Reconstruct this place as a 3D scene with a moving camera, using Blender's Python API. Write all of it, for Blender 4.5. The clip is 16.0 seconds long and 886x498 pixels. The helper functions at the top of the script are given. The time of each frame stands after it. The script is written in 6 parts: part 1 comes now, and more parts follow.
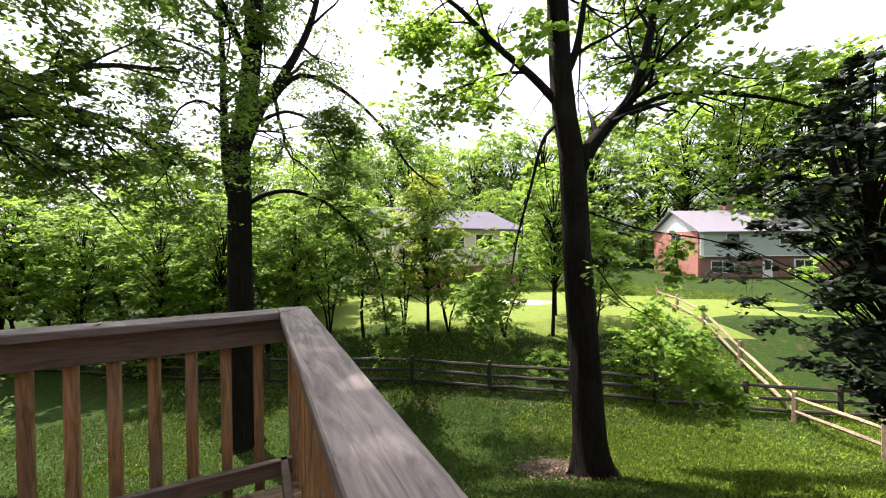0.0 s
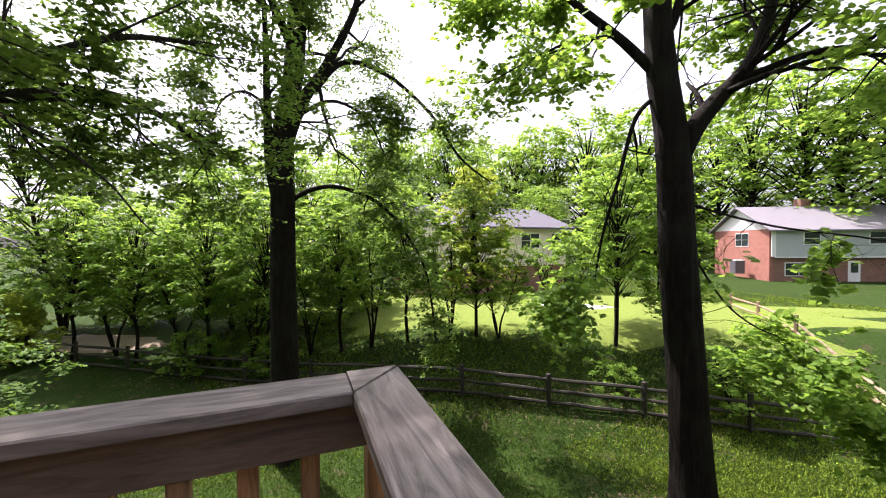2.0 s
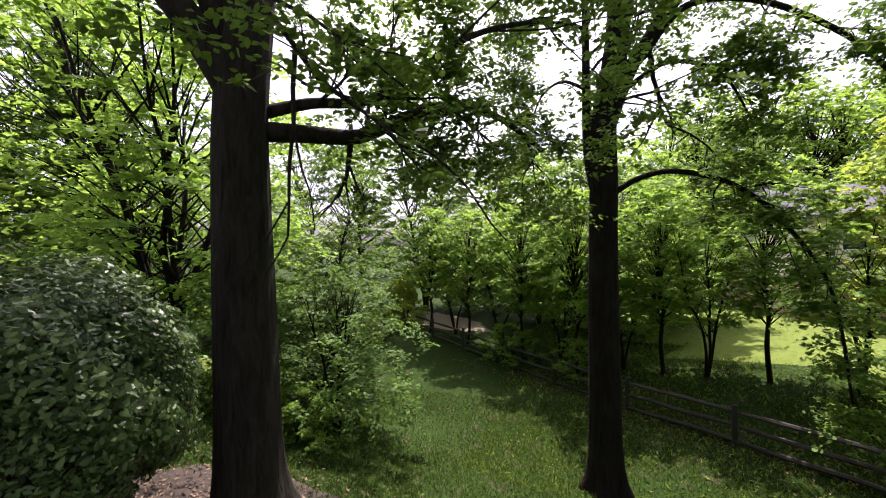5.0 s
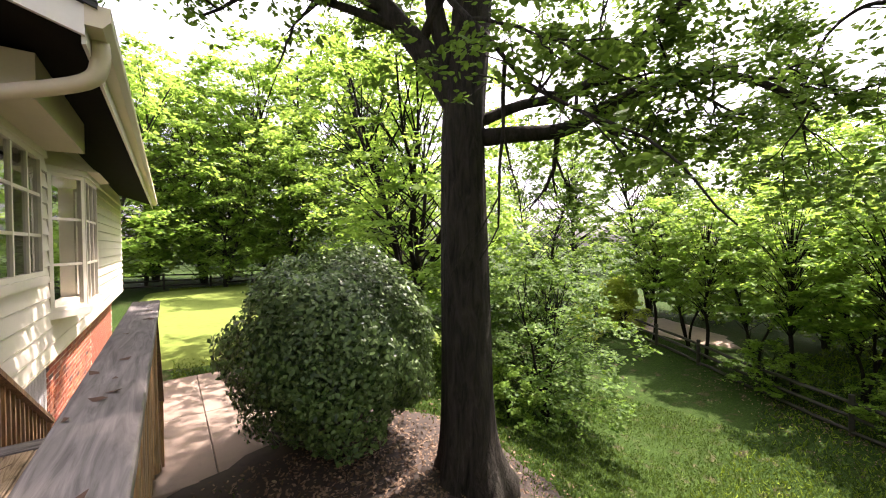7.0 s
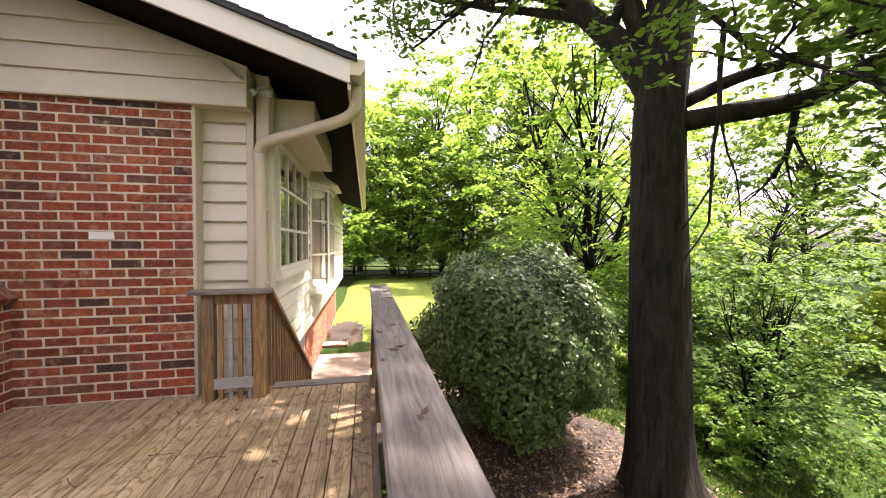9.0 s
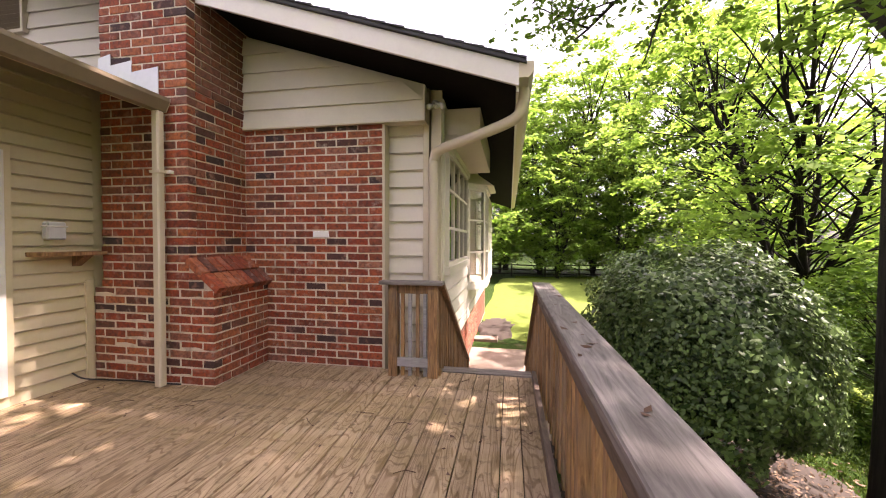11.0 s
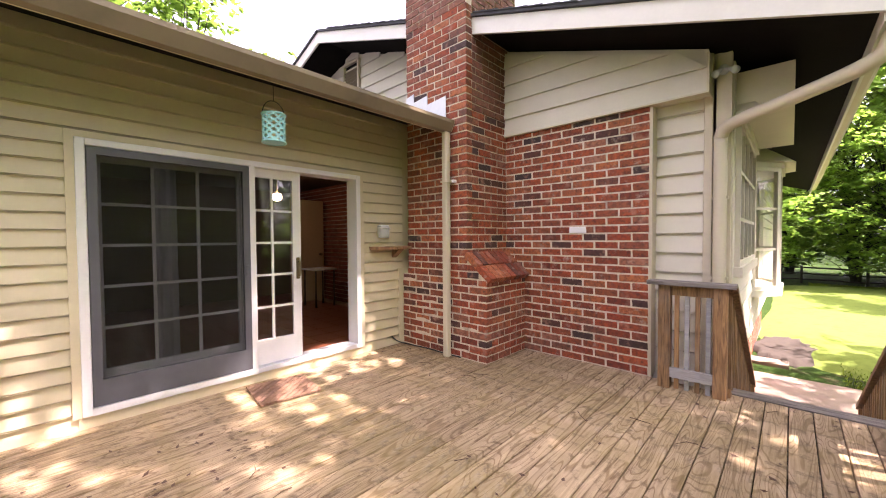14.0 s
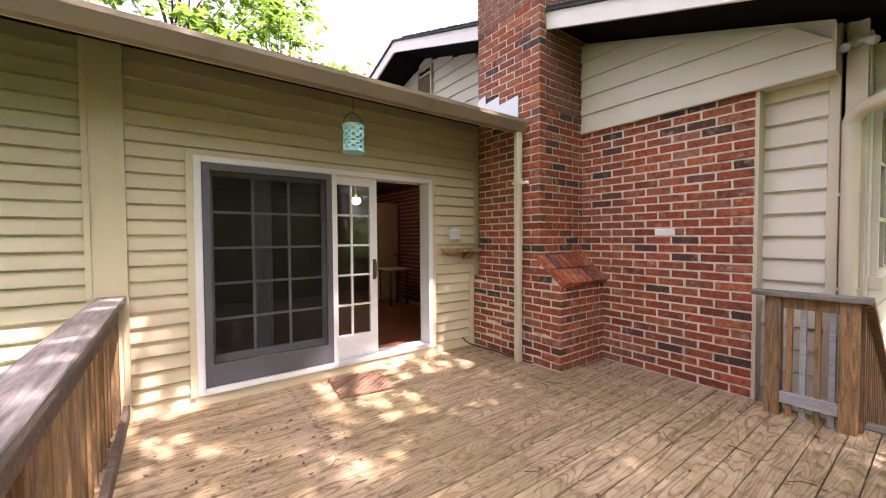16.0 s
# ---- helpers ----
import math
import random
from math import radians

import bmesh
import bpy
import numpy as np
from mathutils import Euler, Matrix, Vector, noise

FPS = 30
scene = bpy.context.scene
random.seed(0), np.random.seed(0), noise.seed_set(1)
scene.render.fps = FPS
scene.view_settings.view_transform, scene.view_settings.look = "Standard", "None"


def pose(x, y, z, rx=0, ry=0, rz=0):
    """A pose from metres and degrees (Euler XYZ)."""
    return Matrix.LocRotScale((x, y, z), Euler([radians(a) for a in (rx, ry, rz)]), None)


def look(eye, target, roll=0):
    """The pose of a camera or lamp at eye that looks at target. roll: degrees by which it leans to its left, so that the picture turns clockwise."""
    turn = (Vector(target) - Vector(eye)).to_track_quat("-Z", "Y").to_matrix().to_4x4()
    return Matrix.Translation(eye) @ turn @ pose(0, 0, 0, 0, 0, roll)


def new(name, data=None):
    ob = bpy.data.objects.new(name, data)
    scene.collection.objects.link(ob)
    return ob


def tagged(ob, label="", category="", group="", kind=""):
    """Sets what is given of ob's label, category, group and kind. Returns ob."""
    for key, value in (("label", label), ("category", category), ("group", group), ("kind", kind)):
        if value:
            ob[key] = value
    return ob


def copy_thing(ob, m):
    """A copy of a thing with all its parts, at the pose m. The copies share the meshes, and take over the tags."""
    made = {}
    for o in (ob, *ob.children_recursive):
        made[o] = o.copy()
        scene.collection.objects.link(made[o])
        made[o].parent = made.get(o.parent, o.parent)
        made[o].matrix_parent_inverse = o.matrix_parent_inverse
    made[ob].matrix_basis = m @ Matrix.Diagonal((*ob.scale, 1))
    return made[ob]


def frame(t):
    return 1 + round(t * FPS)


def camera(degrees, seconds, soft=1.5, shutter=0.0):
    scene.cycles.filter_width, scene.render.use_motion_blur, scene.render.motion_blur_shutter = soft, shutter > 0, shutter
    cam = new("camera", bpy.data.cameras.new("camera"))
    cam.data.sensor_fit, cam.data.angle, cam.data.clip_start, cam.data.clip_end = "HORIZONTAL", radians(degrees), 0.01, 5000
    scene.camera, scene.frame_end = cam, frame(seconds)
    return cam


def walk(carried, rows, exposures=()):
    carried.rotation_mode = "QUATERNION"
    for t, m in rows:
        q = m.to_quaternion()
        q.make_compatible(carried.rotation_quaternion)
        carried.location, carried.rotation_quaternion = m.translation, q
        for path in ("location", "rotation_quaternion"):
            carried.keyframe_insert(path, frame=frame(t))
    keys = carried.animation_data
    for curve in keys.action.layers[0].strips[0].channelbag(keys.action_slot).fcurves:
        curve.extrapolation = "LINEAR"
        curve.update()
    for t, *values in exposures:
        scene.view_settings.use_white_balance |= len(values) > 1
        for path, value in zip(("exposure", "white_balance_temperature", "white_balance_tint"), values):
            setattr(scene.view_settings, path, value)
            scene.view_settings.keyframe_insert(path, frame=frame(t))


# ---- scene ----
cam = camera(99.75, 16.0, soft=1.1)
PATH = [
    (0.0, -0.124, 0.230, 1.352, 89.24, 0.52, -116.58),
    (0.5, 0.200, 0.200, 1.349, 89.25, 0.54, -113.22),
    (1.0, 0.513, 0.260, 1.371, 89.20, 0.43, -112.32),
    (1.5, 0.790, 0.251, 1.375, 89.19, 0.42, -111.93),
    (2.0, 1.122, 0.253, 1.380, 89.11, 0.40, -111.12),
    (2.5, 1.514, 0.347, 1.389, 88.99, 0.34, -108.44),
    (3.0, 1.885, 0.399, 1.397, 88.99, 0.45, -102.16),
    (3.5, 2.127, 0.510, 1.413, 89.02, 0.50, -92.83),
    (4.0, 2.284, 0.658, 1.430, 89.01, 0.53, -85.73),
    (4.5, 2.370, 0.799, 1.436, 89.06, 0.56, -78.48),
    (5.0, 2.498, 0.877, 1.453, 89.24, 0.76, -68.23),
    (5.2, 2.535, 0.904, 1.467, 89.27, 0.89, -64.42),
    (7.5, 2.312, 0.648, 1.372, 89.18, 0.38, -29.92),
    (8.0, 2.242, 0.651, 1.379, 89.27, 0.15, -23.76),
    (8.5, 2.182, 0.651, 1.379, 89.02, 0.29, -17.47),
    (9.0, 2.127, 0.653, 1.370, 89.06, 0.14, -11.67),
    (11.5, 1.868, 0.552, 1.360, 88.71, -0.05, 15.18),
    (12.0, 1.784, 0.523, 1.334, 88.87, 0.03, 20.37),
    (12.5, 1.749, 0.521, 1.343, 88.51, 0.07, 26.62),
    (13.0, 1.706, 0.496, 1.352, 88.28, 0.09, 32.76),
    (13.5, 1.653, 0.450, 1.356, 88.26, 0.24, 38.01),
    (14.0, 1.613, 0.395, 1.356, 88.40, 0.37, 42.99),
    (14.5, 1.598, 0.361, 1.367, 88.45, 0.44, 48.12),
    (15.0, 1.581, 0.326, 1.383, 88.39, 0.41, 51.74),
    (15.5, 1.579, 0.334, 1.400, 88.46, 0.35, 53.49),
    (16.0, 1.611, 0.399, 1.395, 88.33, 0.37, 53.85),
]
walk(cam, [(t, pose(*p)) for t, *p in PATH],
     exposures=[(0.0, 1.45, 6200, 23), (2.5, 1.35, 6150, 27), (3.5, 1.05, 6100, 29), (4.5, 0.95, 6100, 30), (5.2, 1.2, 6100, 30), (7.5, 2.15, 6550, 29), (9.0, 2.35, 6600, 29),
                (11.5, 2.2, 6650, 37), (14.0, 2.65, 6400, 35), (16.0, 2.5, 6250, 34)])

# ---- light ----
SUN_AZ, SUN_EL = radians(18), radians(62)
sun_dir = Vector((math.cos(SUN_EL) * math.cos(SUN_AZ), math.cos(SUN_EL) * math.sin(SUN_AZ), math.sin(SUN_EL)))
world = bpy.data.worlds.new("sky")
scene.world = world
world.use_nodes = True
wn = world.node_tree.nodes
sky = wn.new("ShaderNodeTexSky")
sky.sky_type, sky.sun_disc = "NISHITA", False
sky.sun_elevation, sky.sun_rotation = SUN_EL, math.pi / 2 - SUN_AZ
sky.dust_density, sky.air_density, sky.ozone_density = 5.0, 1.0, 0.0
wn["Background"].inputs["Strength"].default_value = 0.15
haze = wn.new("ShaderNodeHueSaturation")  # thin white haze over the blue
haze.inputs["Saturation"].default_value = 0.3
world.node_tree.links.new(sky.outputs[0], haze.inputs["Color"])
world.node_tree.links.new(haze.outputs[0], wn["Background"].inputs["Color"])
sun = new("sun", bpy.data.lights.new("sun", "SUN"))
sun.data.energy, sun.data.angle, sun.data.color = 5.0, radians(0.6), (1.0, 0.93, 0.80)
sun.matrix_world = look(sun_dir * 60, (0, 0, 0))


# ---- materials ----
def mat(name, rough=0.7, metal=0.0):
    m = bpy.data.materials.new(name)
    m.use_nodes = True
    b = m.node_tree.nodes["Principled BSDF"]
    b.inputs["Roughness"].default_value = rough
    b.inputs["Metallic"].default_value = metal
    return m, m.node_tree, b


def nd(nt, kind, **vals):
    n = nt.nodes.new(kind)
    for k, v in vals.items():
        n.inputs[k].default_value = v
    return n


def ramp(nt, src, stops):
    r = nt.nodes.new("ShaderNodeValToRGB")
    while len(r.color_ramp.elements) < len(stops):
        r.color_ramp.elements.new(0.5)
    for e, (p, c) in zip(r.color_ramp.elements, stops):
        e.position, e.color = p, (*c, 1)
    nt.links.new(src, r.inputs["Fac"])
    return r.outputs["Color"]


def coords(nt, scale=(1, 1, 1), local=True):
    tc = nt.nodes.new("ShaderNodeTexCoord")
    mp = nt.nodes.new("ShaderNodeMapping")
    mp.inputs["Scale"].default_value = scale
    nt.links.new(tc.outputs["Object"] if local else tc.outputs["Generated"], mp.inputs["Vector"])
    return mp.outputs[0]


def shifted(nt, vec, amount=37.0):
    """Shifts the pattern from object to object."""
    oi = nt.nodes.new("ShaderNodeObjectInfo")
    mu = nt.nodes.new("ShaderNodeMath")
    mu.operation = "MULTIPLY"
    mu.inputs[1].default_value = amount
    nt.links.new(oi.outputs["Random"], mu.inputs[0])
    ad = nt.nodes.new("ShaderNodeVectorMath")
    ad.operation = "ADD"
    nt.links.new(vec, ad.inputs[0])
    nt.links.new(mu.outputs[0], ad.inputs[1])
    return ad.outputs[0], oi.outputs["Random"]


def noise_tex(nt, vec, scale, detail=4.0, rough=0.55, dist=0.0):
    n = nd(nt, "ShaderNodeTexNoise", Scale=scale, Detail=detail, Roughness=rough, Distortion=dist)
    nt.links.new(vec, n.inputs["Vector"])
    return n.outputs["Fac"]


def mixc(nt, fac, a, b, mode="MIX"):
    m = nt.nodes.new("ShaderNodeMix")
    m.data_type, m.blend_type = "RGBA", mode
    for sock, v in ((m.inputs[0], fac), (m.inputs[6], a), (m.inputs[7], b)):
        if isinstance(v, (int, float)):
            sock.default_value = v
        elif isinstance(v, tuple):
            sock.default_value = (*v, 1)
        else:
            nt.links.new(v, sock)
    return m.outputs[2]


def bump(nt, bsdf, src, strength=0.3, dist=0.01):
    b = nd(nt, "ShaderNodeBump", Strength=strength, Distance=dist)
    nt.links.new(src, b.inputs["Height"])
    nt.links.new(b.outputs[0], bsdf.inputs["Normal"])


def wood_mat(name, dark, light, stain, grain=(30, 3, 30), stain_amount=0.5, rough=0.75):
    m, nt, b = mat(name, rough)
    v, rnd = shifted(nt, coords(nt, grain))
    g = noise_tex(nt, v, 1.0, 6, 0.65, 1.6)
    v2, _ = shifted(nt, coords(nt, (1, 1, 1)), 11)
    big = noise_tex(nt, v2, 2.3, 4, 0.6)
    col = ramp(nt, g, [(0.32, dark), (0.5, tuple((p + q) / 2 for p, q in zip(dark, light))), (0.68, light)])
    st = ramp(nt, big, [(0.45, (0, 0, 0)), (0.7, (stain_amount,) * 3)])
    col = mixc(nt, st, col, stain)
    tone = ramp(nt, rnd, [(0.0, (0.78, 0.78, 0.78)), (1.0, (1.12, 1.1, 1.06))])
    col = mixc(nt, 1.0, col, tone, "MULTIPLY")
    nt.links.new(col, b.inputs["Base Color"])
    bump(nt, b, g, 0.35, 0.004)
    return m


def deck_mat(name, dark, light, stain):
    """Weathered boards along y: fine grain, growth-ring figure, nail dots of dirt and green-brown stains."""
    m, nt, b = mat(name, 0.78)
    v, rnd = shifted(nt, coords(nt, (26, 1.6, 26)))
    g = noise_tex(nt, v, 1.0, 7, 0.7, 1.2)
    v3, _ = shifted(nt, coords(nt, (1.0, 0.16, 1.0)), 23)
    rings = nd(nt, "ShaderNodeTexNoise", Scale=6.0, Detail=1.5, Roughness=0.4, Distortion=0.6)
    nt.links.new(v3, rings.inputs["Vector"])
    w = nt.nodes.new("ShaderNodeMath")
    w.operation = "MULTIPLY"
    w.inputs[1].default_value = 110.0
    nt.links.new(rings.outputs["Fac"], w.inputs[0])
    s = nt.nodes.new("ShaderNodeMath")
    s.operation = "SINE"
    nt.links.new(w.outputs[0], s.inputs[0])
    col = ramp(nt, g, [(0.3, dark), (0.46, tuple(0.4 * p + 0.6 * q for p, q in zip(dark, light))), (0.66, light)])
    fig = ramp(nt, s.outputs[0], [(0.0, (1, 1, 1)), (0.55, (1, 1, 1)), (0.95, (0.5, 0.44, 0.36))])
    col = mixc(nt, 0.75, col, fig, "MULTIPLY")
    wide = noise_tex(nt, coords(nt), 1.3, 5, 0.65)
    col = mixc(nt, ramp(nt, wide, [(0.44, (0, 0, 0)), (0.72, (1, 1, 1))]), col, mixc(nt, 0.65, col, stain))
    fine = noise_tex(nt, coords(nt), 7.0, 6, 0.75)
    col = mixc(nt, ramp(nt, fine, [(0.52, (0, 0, 0)), (0.66, (0.8,) * 3)]), col, (0.11, 0.078, 0.045))
    pale = noise_tex(nt, coords(nt, (1, 0.5, 1)), 3.4, 5, 0.7)
    col = mixc(nt, ramp(nt, pale, [(0.56, (0, 0, 0)), (0.75, (0.5,) * 3)]), col, (0.46, 0.40, 0.33))
    col = mixc(nt, 1.0, col, ramp(nt, rnd, [(0.0, (0.8, 0.78, 0.75)), (1.0, (1.12, 1.1, 1.06))]), "MULTIPLY")
    nt.links.new(col, b.inputs["Base Color"])
    b.inputs["Specular IOR Level"].default_value = 0.25
    bump(nt, b, g, 0.4, 0.004)
    return m


def paint_mat(name, colour, rough=0.55, dirt=(0.35, 0.33, 0.28), amount=0.25, scale=1.5):
    m, nt, b = mat(name, rough)
    v = coords(nt)
    n1 = noise_tex(nt, v, scale, 5, 0.65)
    n2 = noise_tex(nt, v, 40, 3)
    f = ramp(nt, n1, [(0.5, (0, 0, 0)), (0.8, (amount,) * 3)])
    col = mixc(nt, f, colour, dirt)
    col = mixc(nt, 0.06, col, ramp(nt, n2, [(0.3, (0.5, 0.5, 0.5)), (0.7, (1, 1, 1))]), "MULTIPLY")
    nt.links.new(col, b.inputs["Base Color"])
    bump(nt, b, n2, 0.08, 0.003)
    return m


def plain_mat(name, colour, rough=0.5, metal=0.0):
    m, nt, b = mat(name, rough, metal)
    n = noise_tex(nt, coords(nt), 18, 3)
    col = mixc(nt, 0.18, colour, ramp(nt, n, [(0.3, tuple(c * 0.6 for c in colour)), (0.7, colour)]))
    nt.links.new(col, b.inputs["Base Color"])
    return m


def brick_mat(name, tones):
    m, nt, b = mat(name, 0.85)
    v, rnd = shifted(nt, coords(nt, (1, 1, 1)), 53)
    base = ramp(nt, rnd, tones)
    n = noise_tex(nt, v, 26, 5, 0.7)
    n2 = noise_tex(nt, v, 9, 3)
    col = mixc(nt, ramp(nt, n, [(0.34, (0.95,) * 3), (0.6, (0, 0, 0))]), base, mixc(nt, 0.72, base, (0.04, 0.022, 0.02)))
    col = mixc(nt, ramp(nt, n2, [(0.57, (0, 0, 0)), (0.72, (0.55,) * 3)]), col, (0.44, 0.22, 0.15))
    pos = nt.nodes.new("ShaderNodeNewGeometry").outputs["Position"]
    soot = noise_tex(nt, pos, 2.2, 6, 0.7)
    col = mixc(nt, ramp(nt, soot, [(0.48, (0, 0, 0)), (0.7, (0.6,) * 3)]), col, mixc(nt, 0.7, col, (0.05, 0.036, 0.028)))
    bloom = noise_tex(nt, pos, 7.0, 6, 0.75)
    col = mixc(nt, ramp(nt, bloom, [(0.58, (0, 0, 0)), (0.72, (0.6,) * 3)]), col, (0.52, 0.42, 0.35))
    nt.links.new(col, b.inputs["Base Color"])
    bump(nt, b, n, 0.9, 0.009)
    return m


def leaf_mat(name, a, b_, translucent=0.45, rough=0.55, back=(0.16, 0.22, 0.03), spec=0.15):
    m = bpy.data.materials.new(name)
    m.use_nodes = True
    nt = m.node_tree
    p = nt.nodes["Principled BSDF"]
    p.inputs["Roughness"].default_value = rough
    p.inputs["Specular IOR Level"].default_value = spec
    gi = nt.nodes.new("ShaderNodeNewGeometry")
    col = ramp(nt, gi.outputs["Random Per Island"], [(0.0, a), (1.0, b_)])
    nt.links.new(col, p.inputs["Base Color"])
    tr = nt.nodes.new("ShaderNodeBsdfTranslucent")
    nt.links.new(mixc(nt, 0.5, col, back), tr.inputs["Color"])
    mx = nt.nodes.new("ShaderNodeMixShader")
    mx.inputs[0].default_value = translucent
    out = nt.nodes["Material Output"]
    nt.links.new(p.outputs[0], mx.inputs[1])
    nt.links.new(tr.outputs[0], mx.inputs[2])
    nt.links.new(mx.outputs[0], out.inputs["Surface"])
    return m


def bark_mat(name, a, b_):
    m, nt, p = mat(name, 0.9)
    p.inputs["Specular IOR Level"].default_value = 0.12
    v = coords(nt, (9, 9, 1.6))
    n = noise_tex(nt, v, 1.4, 7, 0.7, 0.8)
    n2 = noise_tex(nt, coords(nt), 1.1, 3)
    col = ramp(nt, n, [(0.3, a), (0.7, b_)])
    col = mixc(nt, ramp(nt, n2, [(0.5, (0, 0, 0)), (0.75, (0.3,) * 3)]), col, (0.04, 0.045, 0.03))
    nt.links.new(col, p.inputs["Base Color"])
    bump(nt, p, n, 1.0, 0.05)
    return m


def ground_mat():
    m, nt, p = mat("lawn_ground", 0.95)
    p.inputs["Specular IOR Level"].default_value = 0.08
    v = coords(nt)
    n1 = noise_tex(nt, v, 0.55, 5, 0.6)
    n2 = noise_tex(nt, v, 14, 5, 0.7)
    n3 = noise_tex(nt, v, 2.4, 4, 0.65)
    # the trees' shade is put into these dark lawn greens
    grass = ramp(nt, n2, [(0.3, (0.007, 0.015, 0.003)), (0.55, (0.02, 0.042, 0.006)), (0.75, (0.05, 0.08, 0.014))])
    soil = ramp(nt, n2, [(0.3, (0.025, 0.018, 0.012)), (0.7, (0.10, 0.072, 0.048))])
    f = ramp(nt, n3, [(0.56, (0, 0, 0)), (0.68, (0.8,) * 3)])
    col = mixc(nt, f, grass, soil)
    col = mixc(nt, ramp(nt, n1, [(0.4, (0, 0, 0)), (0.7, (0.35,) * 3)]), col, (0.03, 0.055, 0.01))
    nt.links.new(col, p.inputs["Base Color"])
    bump(nt, p, n2, 0.8, 0.05)
    return m


def glass_mat(name, tint=(1, 1, 1)):
    m, nt, p = mat(name, 0.02)
    p.inputs["Base Color"].default_value = (*tint, 1)
    p.inputs["Transmission Weight"].default_value = 1.0
    p.inputs["IOR"].default_value = 1.45
    return m


def screen_mat():
    m = bpy.data.materials.new("insect_screen")
    m.use_nodes = True
    nt = m.node_tree
    p = nt.nodes["Principled BSDF"]
    p.inputs["Base Color"].default_value = (0.012, 0.014, 0.012, 1)
    p.inputs["Specular IOR Level"].default_value = 0.1
    p.inputs["Roughness"].default_value = 0.6
    tr = nt.nodes.new("ShaderNodeBsdfTransparent")
    mx = nt.nodes.new("ShaderNodeMixShader")
    mx.inputs[0].default_value = 0.4
    nt.links.new(tr.outputs[0], mx.inputs[1])
    nt.links.new(p.outputs[0], mx.inputs[2])
    nt.links.new(mx.outputs[0], nt.nodes["Material Output"].inputs["Surface"])
    return m


M_DECK = deck_mat("weathered_deck_board", (0.155, 0.10, 0.056), (0.53, 0.40, 0.265), (0.22, 0.165, 0.045))
M_CAP = wood_mat("weathered_rail_cap", (0.075, 0.062, 0.055), (0.30, 0.265, 0.245), (0.15, 0.12, 0.1), (24, 2.5, 24), 0.5)
M_CAPX = wood_mat("weathered_rail_cap_crosswise", (0.075, 0.062, 0.055), (0.30, 0.265, 0.245), (0.15, 0.12, 0.1), (2.5, 24, 24), 0.5)
M_RAIL = wood_mat("brown_rail_wood", (0.10, 0.05, 0.02), (0.46, 0.26, 0.115), (0.26, 0.2, 0.15), (30, 30, 2.5), 0.6)
M_BEAM = wood_mat("stained_beam_wood", (0.06, 0.042, 0.032), (0.19, 0.135, 0.1), (0.13, 0.105, 0.09), (20, 2.5, 20), 0.5)
M_GREYWOOD = wood_mat("grey_wood", (0.2, 0.2, 0.21), (0.42, 0.41, 0.42), (0.3, 0.28, 0.26), (3, 30, 30), 0.4)
M_SIDING = paint_mat("cream_vinyl_siding", (0.64, 0.55, 0.36), 0.5, (0.4, 0.36, 0.25), 0.2)
M_BOARD = paint_mat("tan_board_siding", (0.66, 0.60, 0.49), 0.55, (0.4, 0.37, 0.3), 0.25)
M_TRIM = paint_mat("tan_trim_paint", (0.60, 0.52, 0.38), 0.5, (0.3, 0.26, 0.2), 0.2)
M_WHITE = paint_mat("white_paint", (0.78, 0.76, 0.74), 0.4, (0.5, 0.48, 0.44), 0.12)
M_FASCIA = paint_mat("white_fascia_paint", (0.72, 0.68, 0.62), 0.5, (0.4, 0.33, 0.27), 0.3)
# brown taken to near-black: shade under the eaves is put into the colour
M_DARKEAVE = paint_mat("shaded_dark_brown", (0.008, 0.0065, 0.006), 0.85, (0.016, 0.013, 0.01), 0.4)
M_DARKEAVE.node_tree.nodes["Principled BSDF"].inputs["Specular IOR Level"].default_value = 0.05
M_SHINGLE = paint_mat("dark_shingle", (0.05, 0.05, 0.055), 0.9, (0.1, 0.1, 0.1), 0.5, 8)
M_SCREENFRAME = plain_mat("grey_screen_frame", (0.10, 0.10, 0.11), 0.5)
M_SCREEN = screen_mat()
M_GLASS = glass_mat("window_glass")
M_BRICK = brick_mat("red_brick", [(0.0, (0.34, 0.058, 0.022)), (0.22, (0.44, 0.10, 0.034)), (0.42, (0.22, 0.04, 0.018)), (0.6, (0.50, 0.15, 0.052)), (0.74, (0.30, 0.075, 0.036)), (0.84, (0.40, 0.15, 0.085)), (0.92, (0.14, 0.045, 0.03)), (0.96, (0.085, 0.038, 0.032)), (1.0, (0.05, 0.032, 0.032))])
M_MORTAR = paint_mat("mortar", (0.66, 0.56, 0.43), 0.95, (0.17, 0.13, 0.1), 0.9, 6)
M_GUTTER = paint_mat("brown_tan_gutter_paint", (0.22, 0.17, 0.105), 0.5, (0.07, 0.05, 0.035), 0.5, 2)
M_FLASH = plain_mat("galvanised_flashing", (0.62, 0.62, 0.63), 0.4, 0.4)
M_BLACK = plain_mat("black_metal", (0.02, 0.02, 0.02), 0.45)
M_BRASS = plain_mat("aged_brass", (0.22, 0.16, 0.09), 0.35, 0.8)
M_TEAL = paint_mat("pale_blue_enamel", (0.33, 0.66, 0.68), 0.35, (0.2, 0.35, 0.36), 0.3, 12)
M_GREYBOX = plain_mat("grey_plastic", (0.62, 0.62, 0.64), 0.4)
M_CONCRETE = paint_mat("tan_concrete", (0.22, 0.165, 0.125), 0.9, (0.11, 0.08, 0.06), 0.6, 3)
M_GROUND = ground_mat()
M_MULCH = paint_mat("brown_mulch", (0.036, 0.025, 0.017), 0.95, (0.014, 0.010, 0.007), 0.9, 9)
